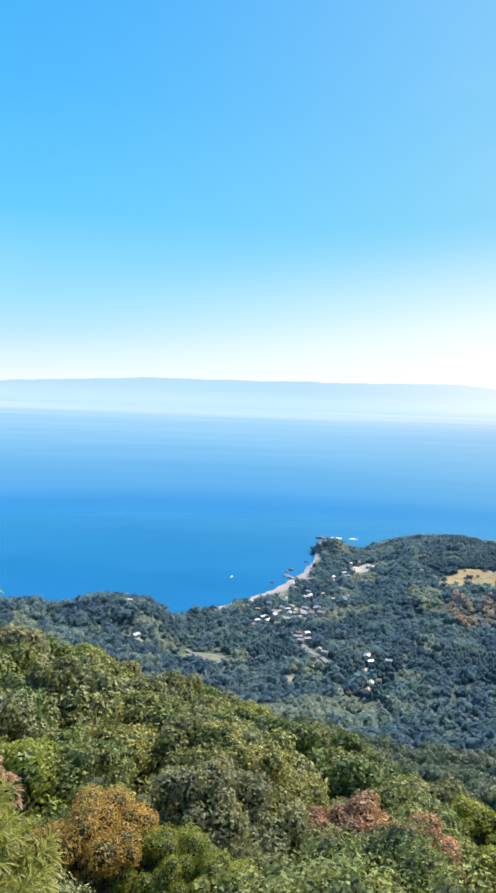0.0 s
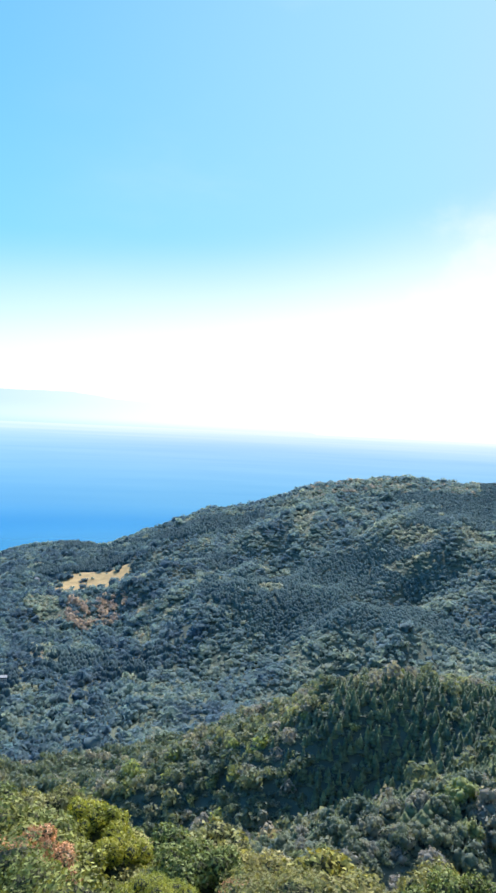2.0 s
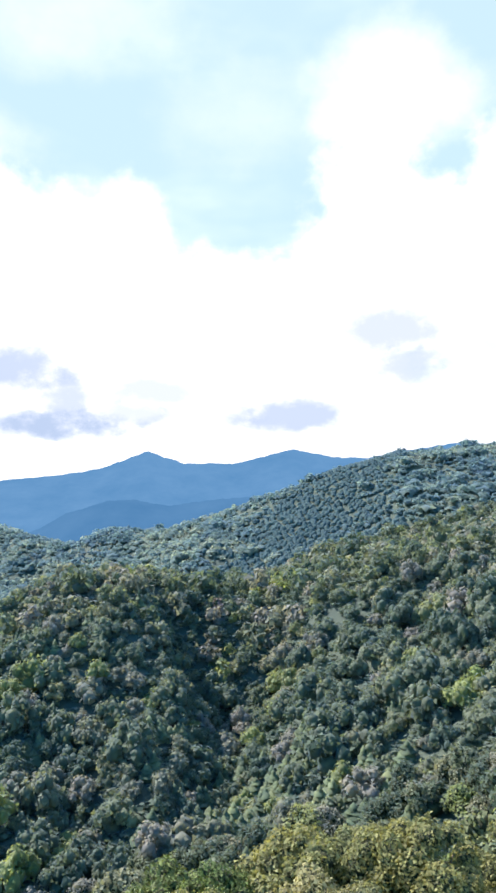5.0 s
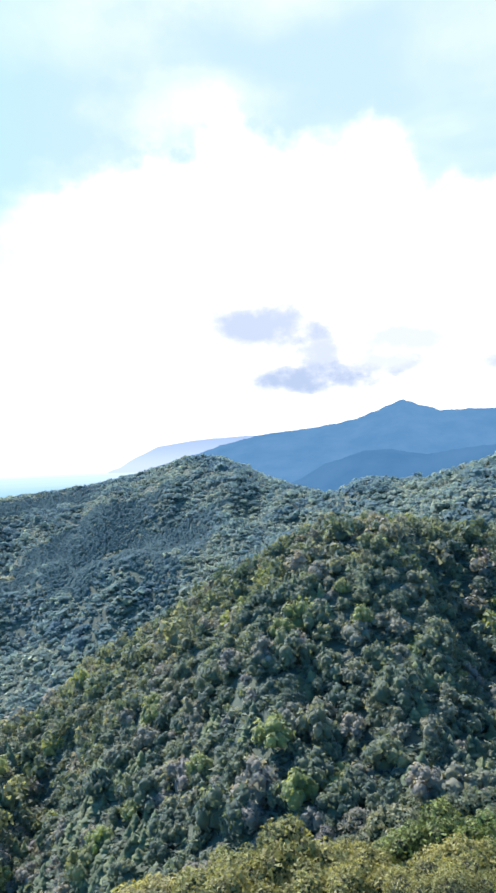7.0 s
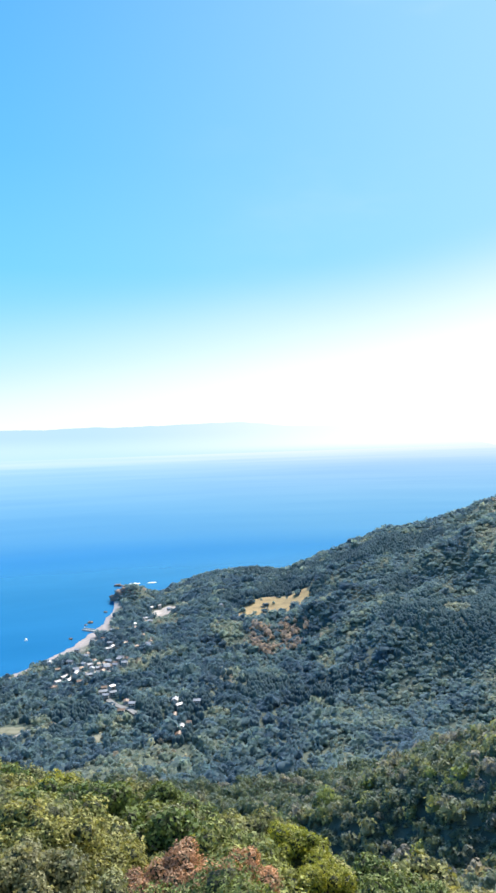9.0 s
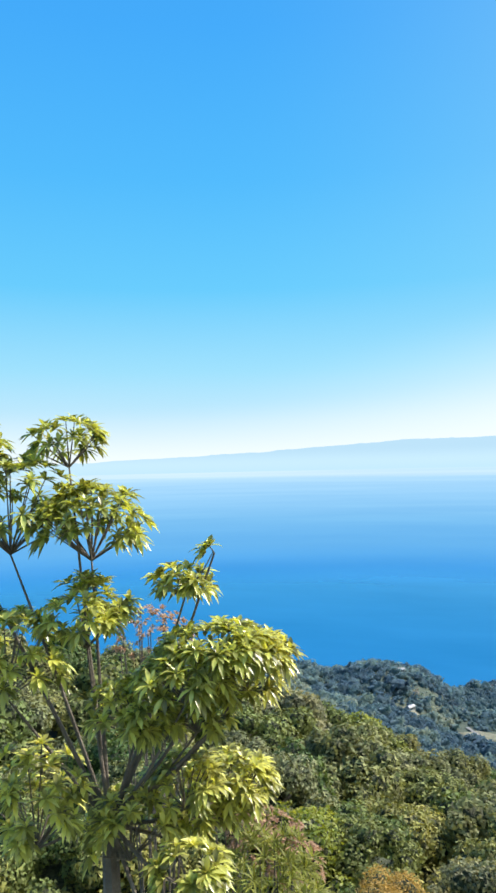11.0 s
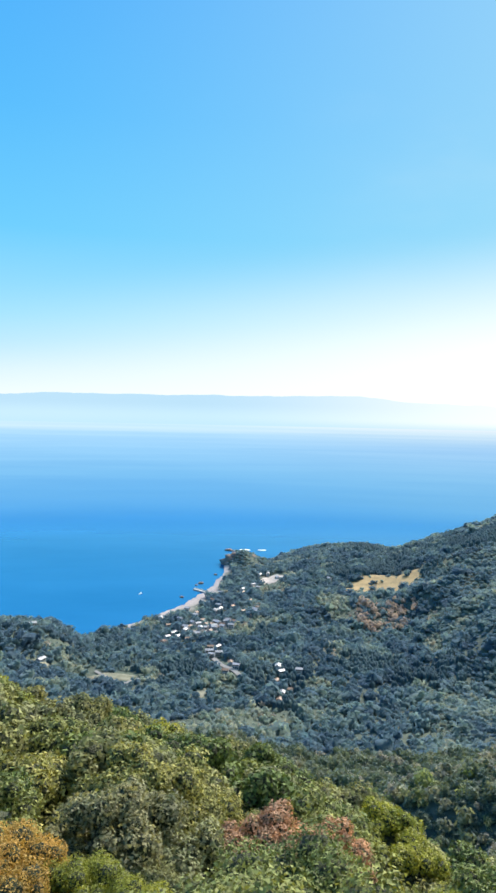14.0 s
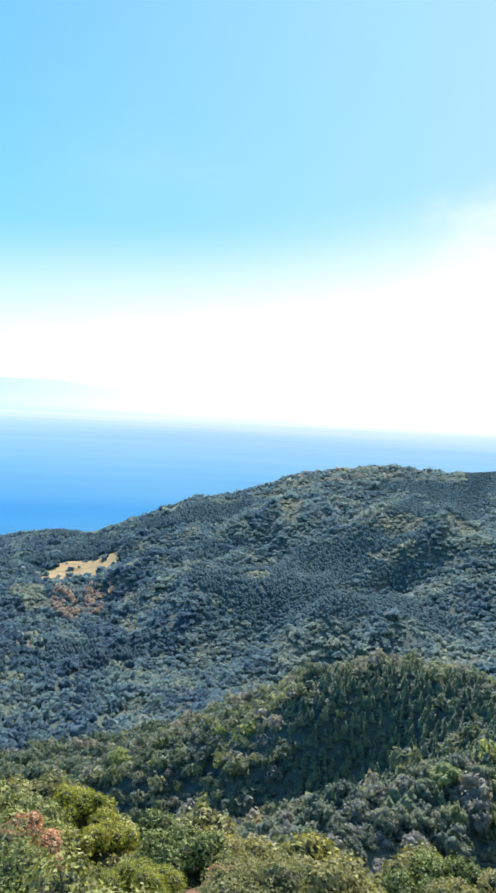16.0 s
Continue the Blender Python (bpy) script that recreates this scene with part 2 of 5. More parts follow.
asphalt = plain("pale_road", (0.16, 0.16, 0.16), (0.24, 0.24, 0.24), 0.3, 0.9, 0.2, 0.05)
concrete = plain("concrete", (0.35, 0.34, 0.32), (0.5, 0.49, 0.47), 0.4, 0.85, 0.3, 0.05)
house_wall = plain("white_plaster", (0.36, 0.36, 0.36), (0.52, 0.51, 0.5), 0.5, 0.8, 0.2, 0.03)
roof_grey = plain("grey_roof", (0.2, 0.21, 0.23), (0.36, 0.37, 0.4), 0.6, 0.5, 0.4, 0.05)
roof_white = plain("pale_metal_roof", (0.24, 0.25, 0.28), (0.38, 0.39, 0.42), 0.6, 0.45, 0.2, 0.03)
roof_brown = plain("brown_roof", (0.16, 0.10, 0.07), (0.25, 0.17, 0.12), 0.6, 0.6, 0.4, 0.05)
window_dark = plain("dark_window_glass", (0.03, 0.035, 0.04), (0.05, 0.06, 0.07), 1.0, 0.15, 0.0, 0.01)
white_paint = plain("white_boat_paint", (0.75, 0.75, 0.75), (0.82, 0.82, 0.82), 0.8, 0.4, 0.1, 0.01)

ground_mat, n, b, o = material("forest_floor")
p = where(n)
gz = n.add("ShaderNodeSeparateXYZ")
n.link(p, gz.inputs[0])
soil = n.ramp(n.noise(p, 0.05, 6.0), [(0.3, (0.046, 0.068, 0.058)), (0.7, (0.080, 0.105, 0.078))])
beach = n.ramp(n.noise(p, 0.12, 5.0), [(0.3, (0.26, 0.235, 0.235)), (0.7, (0.40, 0.345, 0.33))])
n.link(n.mix(n.fade(n.math("ADD", gz.outputs[2], n.math("MULTIPLY", n.noise(p, 0.02, 3.0), 6.0)), 6.0, 10.0), beach, soil), b.inputs["Base Color"])
b.inputs["Roughness"].default_value = 0.95
bump(n, b, n.noise(p, 0.6, 4.0), 0.6, 0.6)

sea_mat = bpy.data.materials.new("sea_water")
sea_mat.use_nodes = True
sea_mat.node_tree.nodes.clear()
n = Nodes(sea_mat.node_tree)
o = n.add("ShaderNodeOutputMaterial")
p = where(n)
drift = n.noise(p, 0.0016, 4.0, 0.6, (1, 2.2, 1))
body = n.add("ShaderNodeBsdfDiffuse")
n.link(n.ramp(drift, [(0.3, (0.005, 0.100, 0.265)), (0.7, (0.012, 0.128, 0.315))]), body.inputs["Color"])
shine = n.add("ShaderNodeBsdfGlossy")
shine.inputs["Color"].default_value = (0.42, 0.82, 1.0, 1.0)
shine.inputs["Roughness"].default_value = 0.14
wave = n.add("ShaderNodeBump")
wave.inputs["Strength"].default_value, wave.inputs["Distance"].default_value = 0.06, 0.5
n.link(n.math("ADD", n.noise(p, 0.25, 4.0, 0.6, (1, 1.8, 1)), n.math("MULTIPLY", n.noise(p, 0.03, 3.0), 2.0)), wave.inputs["Height"])
n.link(wave.outputs[0], shine.inputs["Normal"])
edge = n.add("ShaderNodeFresnel")
edge.inputs["IOR"].default_value = 1.33
mx = n.add("ShaderNodeMixShader")
n.link(edge.outputs[0], mx.inputs[0])
n.link(body.outputs[0], mx.inputs[1])
n.link(shine.outputs[0], mx.inputs[2])
n.link(mx.outputs[0], o.inputs["Surface"])


def bearing_of(n):
    s = n.add("ShaderNodeSeparateXYZ")
    n.link(where(n), s.inputs[0])
    return n.math("MULTIPLY", n.math("ARCTAN2", s.outputs[0], s.outputs[1]), 57.2958), s.outputs[2]


# Glowing backdrop material: aerial haze is painted into the emitted colour.
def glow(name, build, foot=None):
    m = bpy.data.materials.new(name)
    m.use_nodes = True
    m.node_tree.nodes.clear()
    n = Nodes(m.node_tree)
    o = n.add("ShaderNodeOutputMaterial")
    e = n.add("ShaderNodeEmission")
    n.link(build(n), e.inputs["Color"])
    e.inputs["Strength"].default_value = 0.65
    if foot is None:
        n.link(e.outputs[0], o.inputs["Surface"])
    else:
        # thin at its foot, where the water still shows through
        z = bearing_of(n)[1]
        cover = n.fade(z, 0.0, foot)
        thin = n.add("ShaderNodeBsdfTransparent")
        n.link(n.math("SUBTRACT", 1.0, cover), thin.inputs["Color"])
        # extra glow near the foot offsets the sheet's own shade on the water
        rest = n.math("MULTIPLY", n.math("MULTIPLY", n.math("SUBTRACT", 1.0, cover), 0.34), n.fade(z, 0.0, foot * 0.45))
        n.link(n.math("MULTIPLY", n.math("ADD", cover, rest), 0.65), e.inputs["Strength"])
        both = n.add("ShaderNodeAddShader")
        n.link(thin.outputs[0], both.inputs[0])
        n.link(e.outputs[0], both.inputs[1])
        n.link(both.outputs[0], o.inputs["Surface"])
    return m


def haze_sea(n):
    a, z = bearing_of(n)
    # haze over the water is painted as a glow that pales with height
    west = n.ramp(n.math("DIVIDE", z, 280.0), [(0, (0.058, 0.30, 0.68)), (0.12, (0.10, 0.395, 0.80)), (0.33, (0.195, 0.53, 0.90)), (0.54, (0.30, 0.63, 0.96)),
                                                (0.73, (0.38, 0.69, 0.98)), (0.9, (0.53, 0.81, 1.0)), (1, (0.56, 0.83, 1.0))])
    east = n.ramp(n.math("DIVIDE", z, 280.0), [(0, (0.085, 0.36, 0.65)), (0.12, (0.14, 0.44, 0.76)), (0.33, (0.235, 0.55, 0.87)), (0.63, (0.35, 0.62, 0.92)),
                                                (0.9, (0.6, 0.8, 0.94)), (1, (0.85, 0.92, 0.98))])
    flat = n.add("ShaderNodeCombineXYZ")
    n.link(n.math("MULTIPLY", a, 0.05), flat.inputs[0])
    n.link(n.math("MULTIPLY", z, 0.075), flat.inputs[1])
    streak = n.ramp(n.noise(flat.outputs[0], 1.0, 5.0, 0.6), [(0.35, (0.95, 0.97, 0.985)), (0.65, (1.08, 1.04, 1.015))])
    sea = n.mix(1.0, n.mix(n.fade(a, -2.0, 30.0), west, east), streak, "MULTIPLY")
    # thin bank of mist before the far shore, painted into the glow
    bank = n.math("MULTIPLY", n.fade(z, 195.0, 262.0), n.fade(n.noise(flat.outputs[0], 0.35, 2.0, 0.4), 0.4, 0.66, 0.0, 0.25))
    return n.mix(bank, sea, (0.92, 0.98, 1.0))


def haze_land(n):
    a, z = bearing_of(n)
    # shore glows haze blue and whitens eastward, all painted into the emission
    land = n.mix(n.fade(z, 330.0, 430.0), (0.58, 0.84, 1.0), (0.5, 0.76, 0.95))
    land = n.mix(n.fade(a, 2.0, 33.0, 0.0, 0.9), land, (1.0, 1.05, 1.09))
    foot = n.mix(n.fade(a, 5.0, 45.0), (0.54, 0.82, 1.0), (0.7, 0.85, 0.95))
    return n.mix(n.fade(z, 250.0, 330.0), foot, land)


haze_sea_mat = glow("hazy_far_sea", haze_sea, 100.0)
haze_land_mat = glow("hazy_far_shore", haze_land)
# headland glows paler at its foot, where haze is painted thicker
isle_mat = glow("haze_glow_headland", lambda n: n.ramp(n.fade(bearing_of(n)[1], 280.0, 480.0), [(0, (0.55, 0.68, 0.85)), (1, (0.36, 0.5, 0.74))]))


# the mountains' blue is distance haze put into their glow
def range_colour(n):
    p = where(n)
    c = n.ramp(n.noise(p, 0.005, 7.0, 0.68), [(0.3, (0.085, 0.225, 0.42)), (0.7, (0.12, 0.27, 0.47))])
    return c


range_mat = glow("haze_glow_mountain", range_colour)
range_low_mat = glow("haze_glow_foothill", lambda n: n.ramp(n.noise(where(n), 0.006, 5.0, 0.6), [(0.3, (0.065, 0.185, 0.36)), (0.7, (0.09, 0.22, 0.40))]))


# ---------------------------------------------------------------- mesh helpers
def mesh_of(name, verts, faces, mats, smooth=False, slots=None, tone=None):
    me = bpy.data.meshes.new(name)
    me.from_pydata(verts, [], faces)
    for m in mats:
        me.materials.append(m)
    if slots is not None:
        me.polygons.foreach_set("material_index", np.asarray(slots, dtype=np.int32))
    if smooth:
        me.polygons.foreach_set("use_smooth", [True] * len(me.polygons))
    if tone is not None:
        at = me.attributes.new("tone", "FLOAT", "FACE")
        at.data.foreach_set("value", np.asarray(tone, dtype=np.float32))
    me.update()
    return me


def fast_mesh(name, verts, tris, mats, slots=None, tone=None, smooth=False):
    """A triangle mesh straight from arrays."""
    me = bpy.data.meshes.new(name)
    nv, nf = len(verts), len(tris)
    me.vertices.add(nv)
    me.vertices.foreach_set("co", np.ascontiguousarray(verts, dtype=np.float32).ravel())
    me.loops.add(nf * 3)
    me.loops.foreach_set("vertex_index", np.ascontiguousarray(tris, dtype=np.int32).ravel())
    me.polygons.add(nf)
    me.polygons.foreach_set("loop_start", np.arange(0, nf * 3, 3, dtype=np.int32))
    for m in mats:
        me.materials.append(m)
    if slots is not None:
        me.polygons.foreach_set("material_index", np.asarray(slots, dtype=np.int32))
    if tone is not None:
        at = me.attributes.new("tone", "FLOAT", "FACE")
        at.data.foreach_set("value", np.asarray(tone, dtype=np.float32))
    if smooth:
        me.polygons.foreach_set("use_smooth", np.ones(nf, dtype=bool))
    me.update(calc_edges=True)
    return me


def part(name, bm, mat, parent, label=""):
    me = bpy.data.meshes.new(name)
    bm.to_mesh(me)
    bm.free()
    me.materials.append(mat)
    ob = new(name, me)
    ob.parent = parent
    if label:
        tagged(ob, label)
    return ob


def empty(name, m, label, category, group="", kind=""):
    ob = new(name)
    ob.matrix_world = m
    return tagged(ob, label, category, group, kind)


# ---------------------------------------------------------------- the land
# Lines across the land, as bearing, distance and the angle at which their treetops lie below the lookout.
RIM = [(-180, 60, -6), (-60, 60, -9), (-35, 62, -13), (-20, 66, -16.9), (-13, 70, -19.9), (-6, 72, -21.8), (3.4, 72, -24.0), (9, 70, -26), (15.5, 66, -27.5),
       (21.4, 60, -29.3), (27.4, 52, -30.9), (35, 44, -32.3), (42, 36, -33.0), (54, 27, -31.9), (65, 22, -30.2), (74, 20, -28.8),
       (81.5, 19, -27.2), (89, 19, -25.8), (98, 20, -23.8), (106, 21, -22.2), (125, 25, -20), (150, 60, -9), (180, 60, -6)]
GULLY = [(-180, 250, -5), (-60, 260, -20), (-20, 300, -27), (0, 330, -35), (15, 325, -38), (25, 310, -40), (35, 300, -40.5), (50, 285, -38), (57, 265, -36), (66, 210, -32.5), (80, 180, -30),
         (105, 165, -28), (125, 160, -22), (150, 200, -10), (180, 250, -5)]
SPUR = [(-180, 480, -3), (-60, 480, -19), (-20, 480, -22.5), (0, 480, -28), (15, 470, -29), (20, 450, -28), (24.3, 442, -26.6), (28.5, 436, -25.3), (35.6, 432, -22.2),
        (39.3, 432, -19.4), (41.2, 432, -18.9), (45, 434, -18.2), (50, 434, -18.2), (57.4, 430, -18.9), (60, 428, -18.3), (65.3, 420, -14.8), (69, 410, -12.6),
        (73.4, 400, -10.3), (77, 390, -8.4), (81, 380, -6.1), (83.1, 375, -5.0), (86, 370, -4.5), (90, 370, -4.4), (93, 380, -5.2), (97, 380, -5.9),
        (100.7, 370, -6.0), (106.3, 350, -4.7), (115, 340, -2.5), (130, 320, 1), (180, 480, -3)]
VALE = [(-180, 700, -2), (-60, 700, -18), (-20, 690, -19.5), (0, 660, -23.2), (15, 650, -24), (35, 680, -22.5), (57, 700, -20.5), (75, 690, -14), (85, 640, -9), (92, 600, -8),
        (105, 560, -5.5), (130, 500, 0), (180, 700, -2)]
CREST = [(-180, 1200, 2), (-60, 980, -14.5), (-30, 960, -15.2), (-19, 950, -15.4), (-15, 950, -16.0), (-11.4, 950, -15.4), (-8, 960, -15.8), (-5.8, 1000, -17.3), (-1.3, 1085, -16.35),
         (2.1, 1170, -15.2), (4.9, 1330, -13.5), (6.0, 1500, -12.0), (7.2, 1585, -11.3), (9.5, 1590, -11.25), (13.6, 1600, -9.9), (17, 1600, -9.5), (20, 1590, -9.85), (24, 1570, -8.2),
         (28.2, 1560, -6.5), (31, 1560, -6.3), (37.5, 1560, -3.9), (44, 1550, -3.0), (49, 1550, -3.35), (54, 1550, -2.6), (57.7, 1550, -1.85),
         (64, 1540, -1.2), (68.4, 1500, -0.4), (73, 1450, 0.95), (75.8, 1380, 0.6), (79.5, 1250, -1.2), (82.3, 1120, -2.3), (85, 1000, -2.8),
         (87.6, 920, -1.6), (92, 860, -1.8), (96.6, 820, -0.4), (101, 790, 1.2), (106.4, 770, 3.2), (112, 760, 4.4), (125, 740, 5), (180, 1200, 2)]
TALL = {"rim": 4.6, "gully": 7.0, "spur": 8.5, "vale": 8.5, "crest": 8.5}
AZ = np.arange(-180.0, 180.01, 0.75)
RR = np.unique(np.round(np.concatenate([np.linspace(0, 30, 16), np.geomspace(33, 300, 40), np.geomspace(308, 2300, 92)]), 2))


def line(nodes, tall):
    a, r, e = np.array(nodes, dtype=float).T
    dist = np.interp(AZ, a, r)
    ang = np.interp(AZ, a, e)
    return dist, EYE.z + dist * np.tan(np.radians(ang)) - tall


def lumps(x, y, size, seed):
    rng = np.random.default_rng(seed)
    v = np.zeros_like(x)
    for k in range(9):
        th, ph, s = rng.uniform(0, 2 * math.pi), rng.uniform(0, 2 * math.pi), size * rng.uniform(0.6, 1.8)
        v += np.sin((x * math.cos(th) + y * math.sin(th)) * 2 * math.pi / s + ph + 1.3 * np.sin((y * math.cos(th) - x * math.sin(th)) * 2 * math.pi / (s * 2.3)))
    return v / 4.0


# no tall woods stand on the low shore
crest_tall = np.interp(AZ, (-8, -5.8, 0, 7, 10, 13), (5.0, 2, 0, 0, 3, 5.0))
lines = [line(RIM, TALL["rim"]), line(GULLY, TALL["gully"]), line(SPUR, TALL["spur"]), line(VALE, TALL["vale"]), line(CREST, crest_tall)]
LAND = np.zeros((len(AZ), len(RR)))
for i, a in enumerate(AZ):
    rim_r, rim_z = lines[0][0][i], lines[0][1][i]
    near_r = min(14.0, rim_r * 0.5)
    nodes_r = [0, 2.5, near_r] + [l[0][i] for l in lines]
    nodes_z = [315.0, 313.5, EYE.z + near_r * math.tan(radians(-36.5)) - 4.6] + [l[1][i] for l in lines]
    far = lines[4][1][i]
    fall = -25.0 if a < 74 else far - 90.0
    if a > 140 or a < -120:
        fall = far - 20
    nodes_r += [nodes_r[-1] + 60 + max(0, far) * 1.1, 2300.0]
    nodes_z += [min(fall, far - 12), -40.0 if a < 74 else far - 160]
    LAND[i] = np.interp(RR, nodes_r, nodes_z)
GX = np.sin(np.radians(AZ))[:, None] * RR[None]
GY = np.cos(np.radians(AZ))[:, None] * RR[None]
gain = np.interp(RR, (0, 90, 200, 450, 700, 1100, 1500, 1700), (0, 0, 8.0, 8.0, 11.0, 18.0, 8.0, 0))[None]
for l in (lines[2], lines[4]):
    gain = gain * np.clip(np.abs(RR[None] - l[0][:, None]) / (0.18 * l[0][:, None]), 0.1, 1)
land_only = np.clip((LAND - 12) / 40, 0, 1)
LAND += lumps(GX, GY, 260.0, 3) * gain * land_only + lumps(GX, GY, 100.0, 5) * gain * 0.62 * land_only
# long folds that run down to the coast, with their steep sides towards the lookout
run_, off_n = -0.98 * GX - 0.19 * GY, 0.98 * GY - 0.19 * GX
ph_ = off_n + 45 * np.sin(run_ / 170 + 0.6) + 22 * np.sin(run_ / 71 + off_n / 210)
fold = 0.62 * np.sin(ph_ * 2 * math.pi / 215.0) + 0.38 * np.sin(ph_ * 2 * math.pi / 97.0 + 1.1 + run_ / 260)
fold_gain = np.interp(RR, (0, 620, 760, 1350, 1520, 1700), (0, 0, 15, 17, 6, 0))[None] * np.clip(np.abs(RR[None] - lines[4][0][:, None]) / (0.16 * lines[4][0][:, None]), 0.0, 1)
LAND += fold * fold_gain * land_only * np.interp(AZ, (30, 50), (1.0, 0.6))[:, None]


def trench(way, depth, width):
    """Sinks (or lifts, where depth is below zero) a line of the land given as bearing and distance."""
    global LAND
    near = np.full(GX.shape, 1e9)
    for (a0, r0), (a1, r1) in zip(way, way[1:]):
        s0, s1 = aim(a0, 0) * r0, aim(a1, 0) * r1
        q = np.clip(((GX - s0.x) * (s1.x - s0.x) + (GY - s0.y) * (s1.y - s0.y)) / (s1 - s0).length_squared, 0, 1)
        near = np.minimum(near, np.hypot(GX - s0.x - q * (s1.x - s0.x), GY - s0.y - q * (s1.y - s0.y)))
    LAND = LAND - depth * np.exp(-(near / width) ** 2)


# hollows between the ribs of the spur and of the round hill
trench([(20.5, 425), (24.1, 405), (27.5, 405), (30, 415)], 13, 17)
trench([(36.6, 340), (38.8, 365), (42.4, 380), (46, 392)], 15, 19)
trench([(44.7, 268), (50.2, 285), (53.9, 306), (59.3, 340), (61.5, 356)], 13, 17)
trench([(94.3, 330), (96.6, 303), (97.4, 268), (96.1, 232)], 17, 21)
trench([(81.9, 283), (85, 272), (89.5, 276)], 12, 17)
trench([(82.6, 246), (85.5, 236), (86.2, 218)], 11, 14)
trench([(66.8, 262), (69.5, 280), (72, 302)], 9, 15)
trench([(100.5, 335), (102, 300)], 10, 16)
trench([(12, 625), (17, 590), (21, 590), (25, 640)], 10, 40)
# ribs between them
trench([(29, 395), (33.9, 402), (37.6, 404), (41, 410)], -5, 13)
trench([(90.5, 330), (91.5, 285), (91, 245)], -6, 16)
trench([(78, 300), (79, 260), (79, 225)], -5, 15)
# a shoulder that runs down from the round hill towards the lookout
SHOULDER = [(58.8, 405, -19.2), (54, 335, -23.6), (50, 310, -25.3), (42.8, 275, -28.8), (37, 250, -31.6), (31, 232, -36)]
for (a0, r0, e0), (a1, r1, e1) in zip(SHOULDER, SHOULDER[1:]):
    s0, s1 = aim(a0, 0) * r0, aim(a1, 0) * r1
    along = np.clip(((GX - s0.x) * (s1.x - s0.x) + (GY - s0.y) * (s1.y - s0.y)) / (s1 - s0).length_squared, 0, 1)
    off_ = np.hypot(GX - s0.x - along * (s1.x - s0.x), GY - s0.y - along * (s1.y - s0.y))
    top_ = EYE.z + (1 - along) * r0 * math.tan(radians(e0)) + along * r1 * math.tan(radians(e1)) - 8.0
    LAND = np.maximum(LAND, top_ - 0.8 * np.sqrt(off_ ** 2 + 60) + 6)
# the rocky knob at the point
knob = np.exp(-((((GX - 1500 * math.sin(radians(7.5))) / 38) ** 2 + ((GY - 1500 * math.cos(radians(7.5))) / 46) ** 2) ** 1.6))
for _ in range(2):
    k = LAND.copy()
    k[:, 1:-1] = 0.25 * LAND[:, :-2] + 0.5 * LAND[:, 1:-1] + 0.25 * LAND[:, 2:]
    LAND = k


LAND += knob * 22.0


def ground_z(x, y):
    x, y = np.asarray(x, dtype=float), np.asarray(y, dtype=float)
    a = (np.degrees(np.arctan2(x, y)) + 180.0) / 0.75
    r = np.interp(np.hypot(x, y), RR, np.arange(len(RR)))
    i0, j0 = np.clip(a.astype(int), 0, len(AZ) - 2), np.clip(r.astype(int), 0, len(RR) - 2)
    u, v = a - i0, r - j0
    return (LAND[i0, j0] * (1 - u) * (1 - v) + LAND[i0 + 1, j0] * u * (1 - v) + LAND[i0, j0 + 1] * (1 - u) * v + LAND[i0 + 1, j0 + 1] * u * v)


na, nr = len(AZ) - 1, len(RR)
gv = np.stack([GX[:-1, 1:], GY[:-1, 1:], LAND[:-1, 1:]], -1).reshape(-1, 3)
ids = np.arange(na * (nr - 1)).reshape(na, nr - 1)
nxt = np.roll(ids, -1, 0)
quads = np.stack([ids[:, :-1], ids[:, 1:], nxt[:, 1:], nxt[:, :-1]], -1).reshape(-1, 4)[:, ::-1]
tris = np.concatenate([quads[:, [0, 1, 2]], quads[:, [0, 2, 3]]])
cap = len(gv)
gv = np.vstack([gv, [0, 0, LAND[0, 0]]])
tris = np.vstack([tris, np.stack([np.full(na, cap), nxt[:, 0], ids[:, 0]], -1)])
me = fast_mesh("ground", gv, tris, [ground_mat])
me.polygons.foreach_set("use_smooth", [True] * len(me.polygons))
tagged(new("ground", me), "wooded hillsides falling steeply from the lookout to the sea", "ground", kind="structure")

# the sea: one level sheet out to the haze
ra = np.radians(np.arange(0, 360, 2.0))
rs = np.array([700, 900, 1200, 1700, 2400, 3300, 4000, 4840.0])
sv = np.stack([np.sin(ra)[:, None] * rs, np.cos(ra)[:, None] * rs, np.zeros((len(ra), len(rs)))], -1).reshape(-1, 3)
ids = np.arange(len(ra) * len(rs)).reshape(len(ra), len(rs))
nxt = np.roll(ids, -1, 0)
quads = np.stack([ids[:, :-1], ids[:, 1:], nxt[:, 1:], nxt[:, :-1]], -1).reshape(-1, 4)[:, ::-1]
me = fast_mesh("water", sv, np.concatenate([quads[:, [0, 1, 2]], quads[:, [0, 2, 3]]]), [sea_mat])
tagged(new("water", me), "calm deep blue sea under thin haze", "sea", kind="structure")


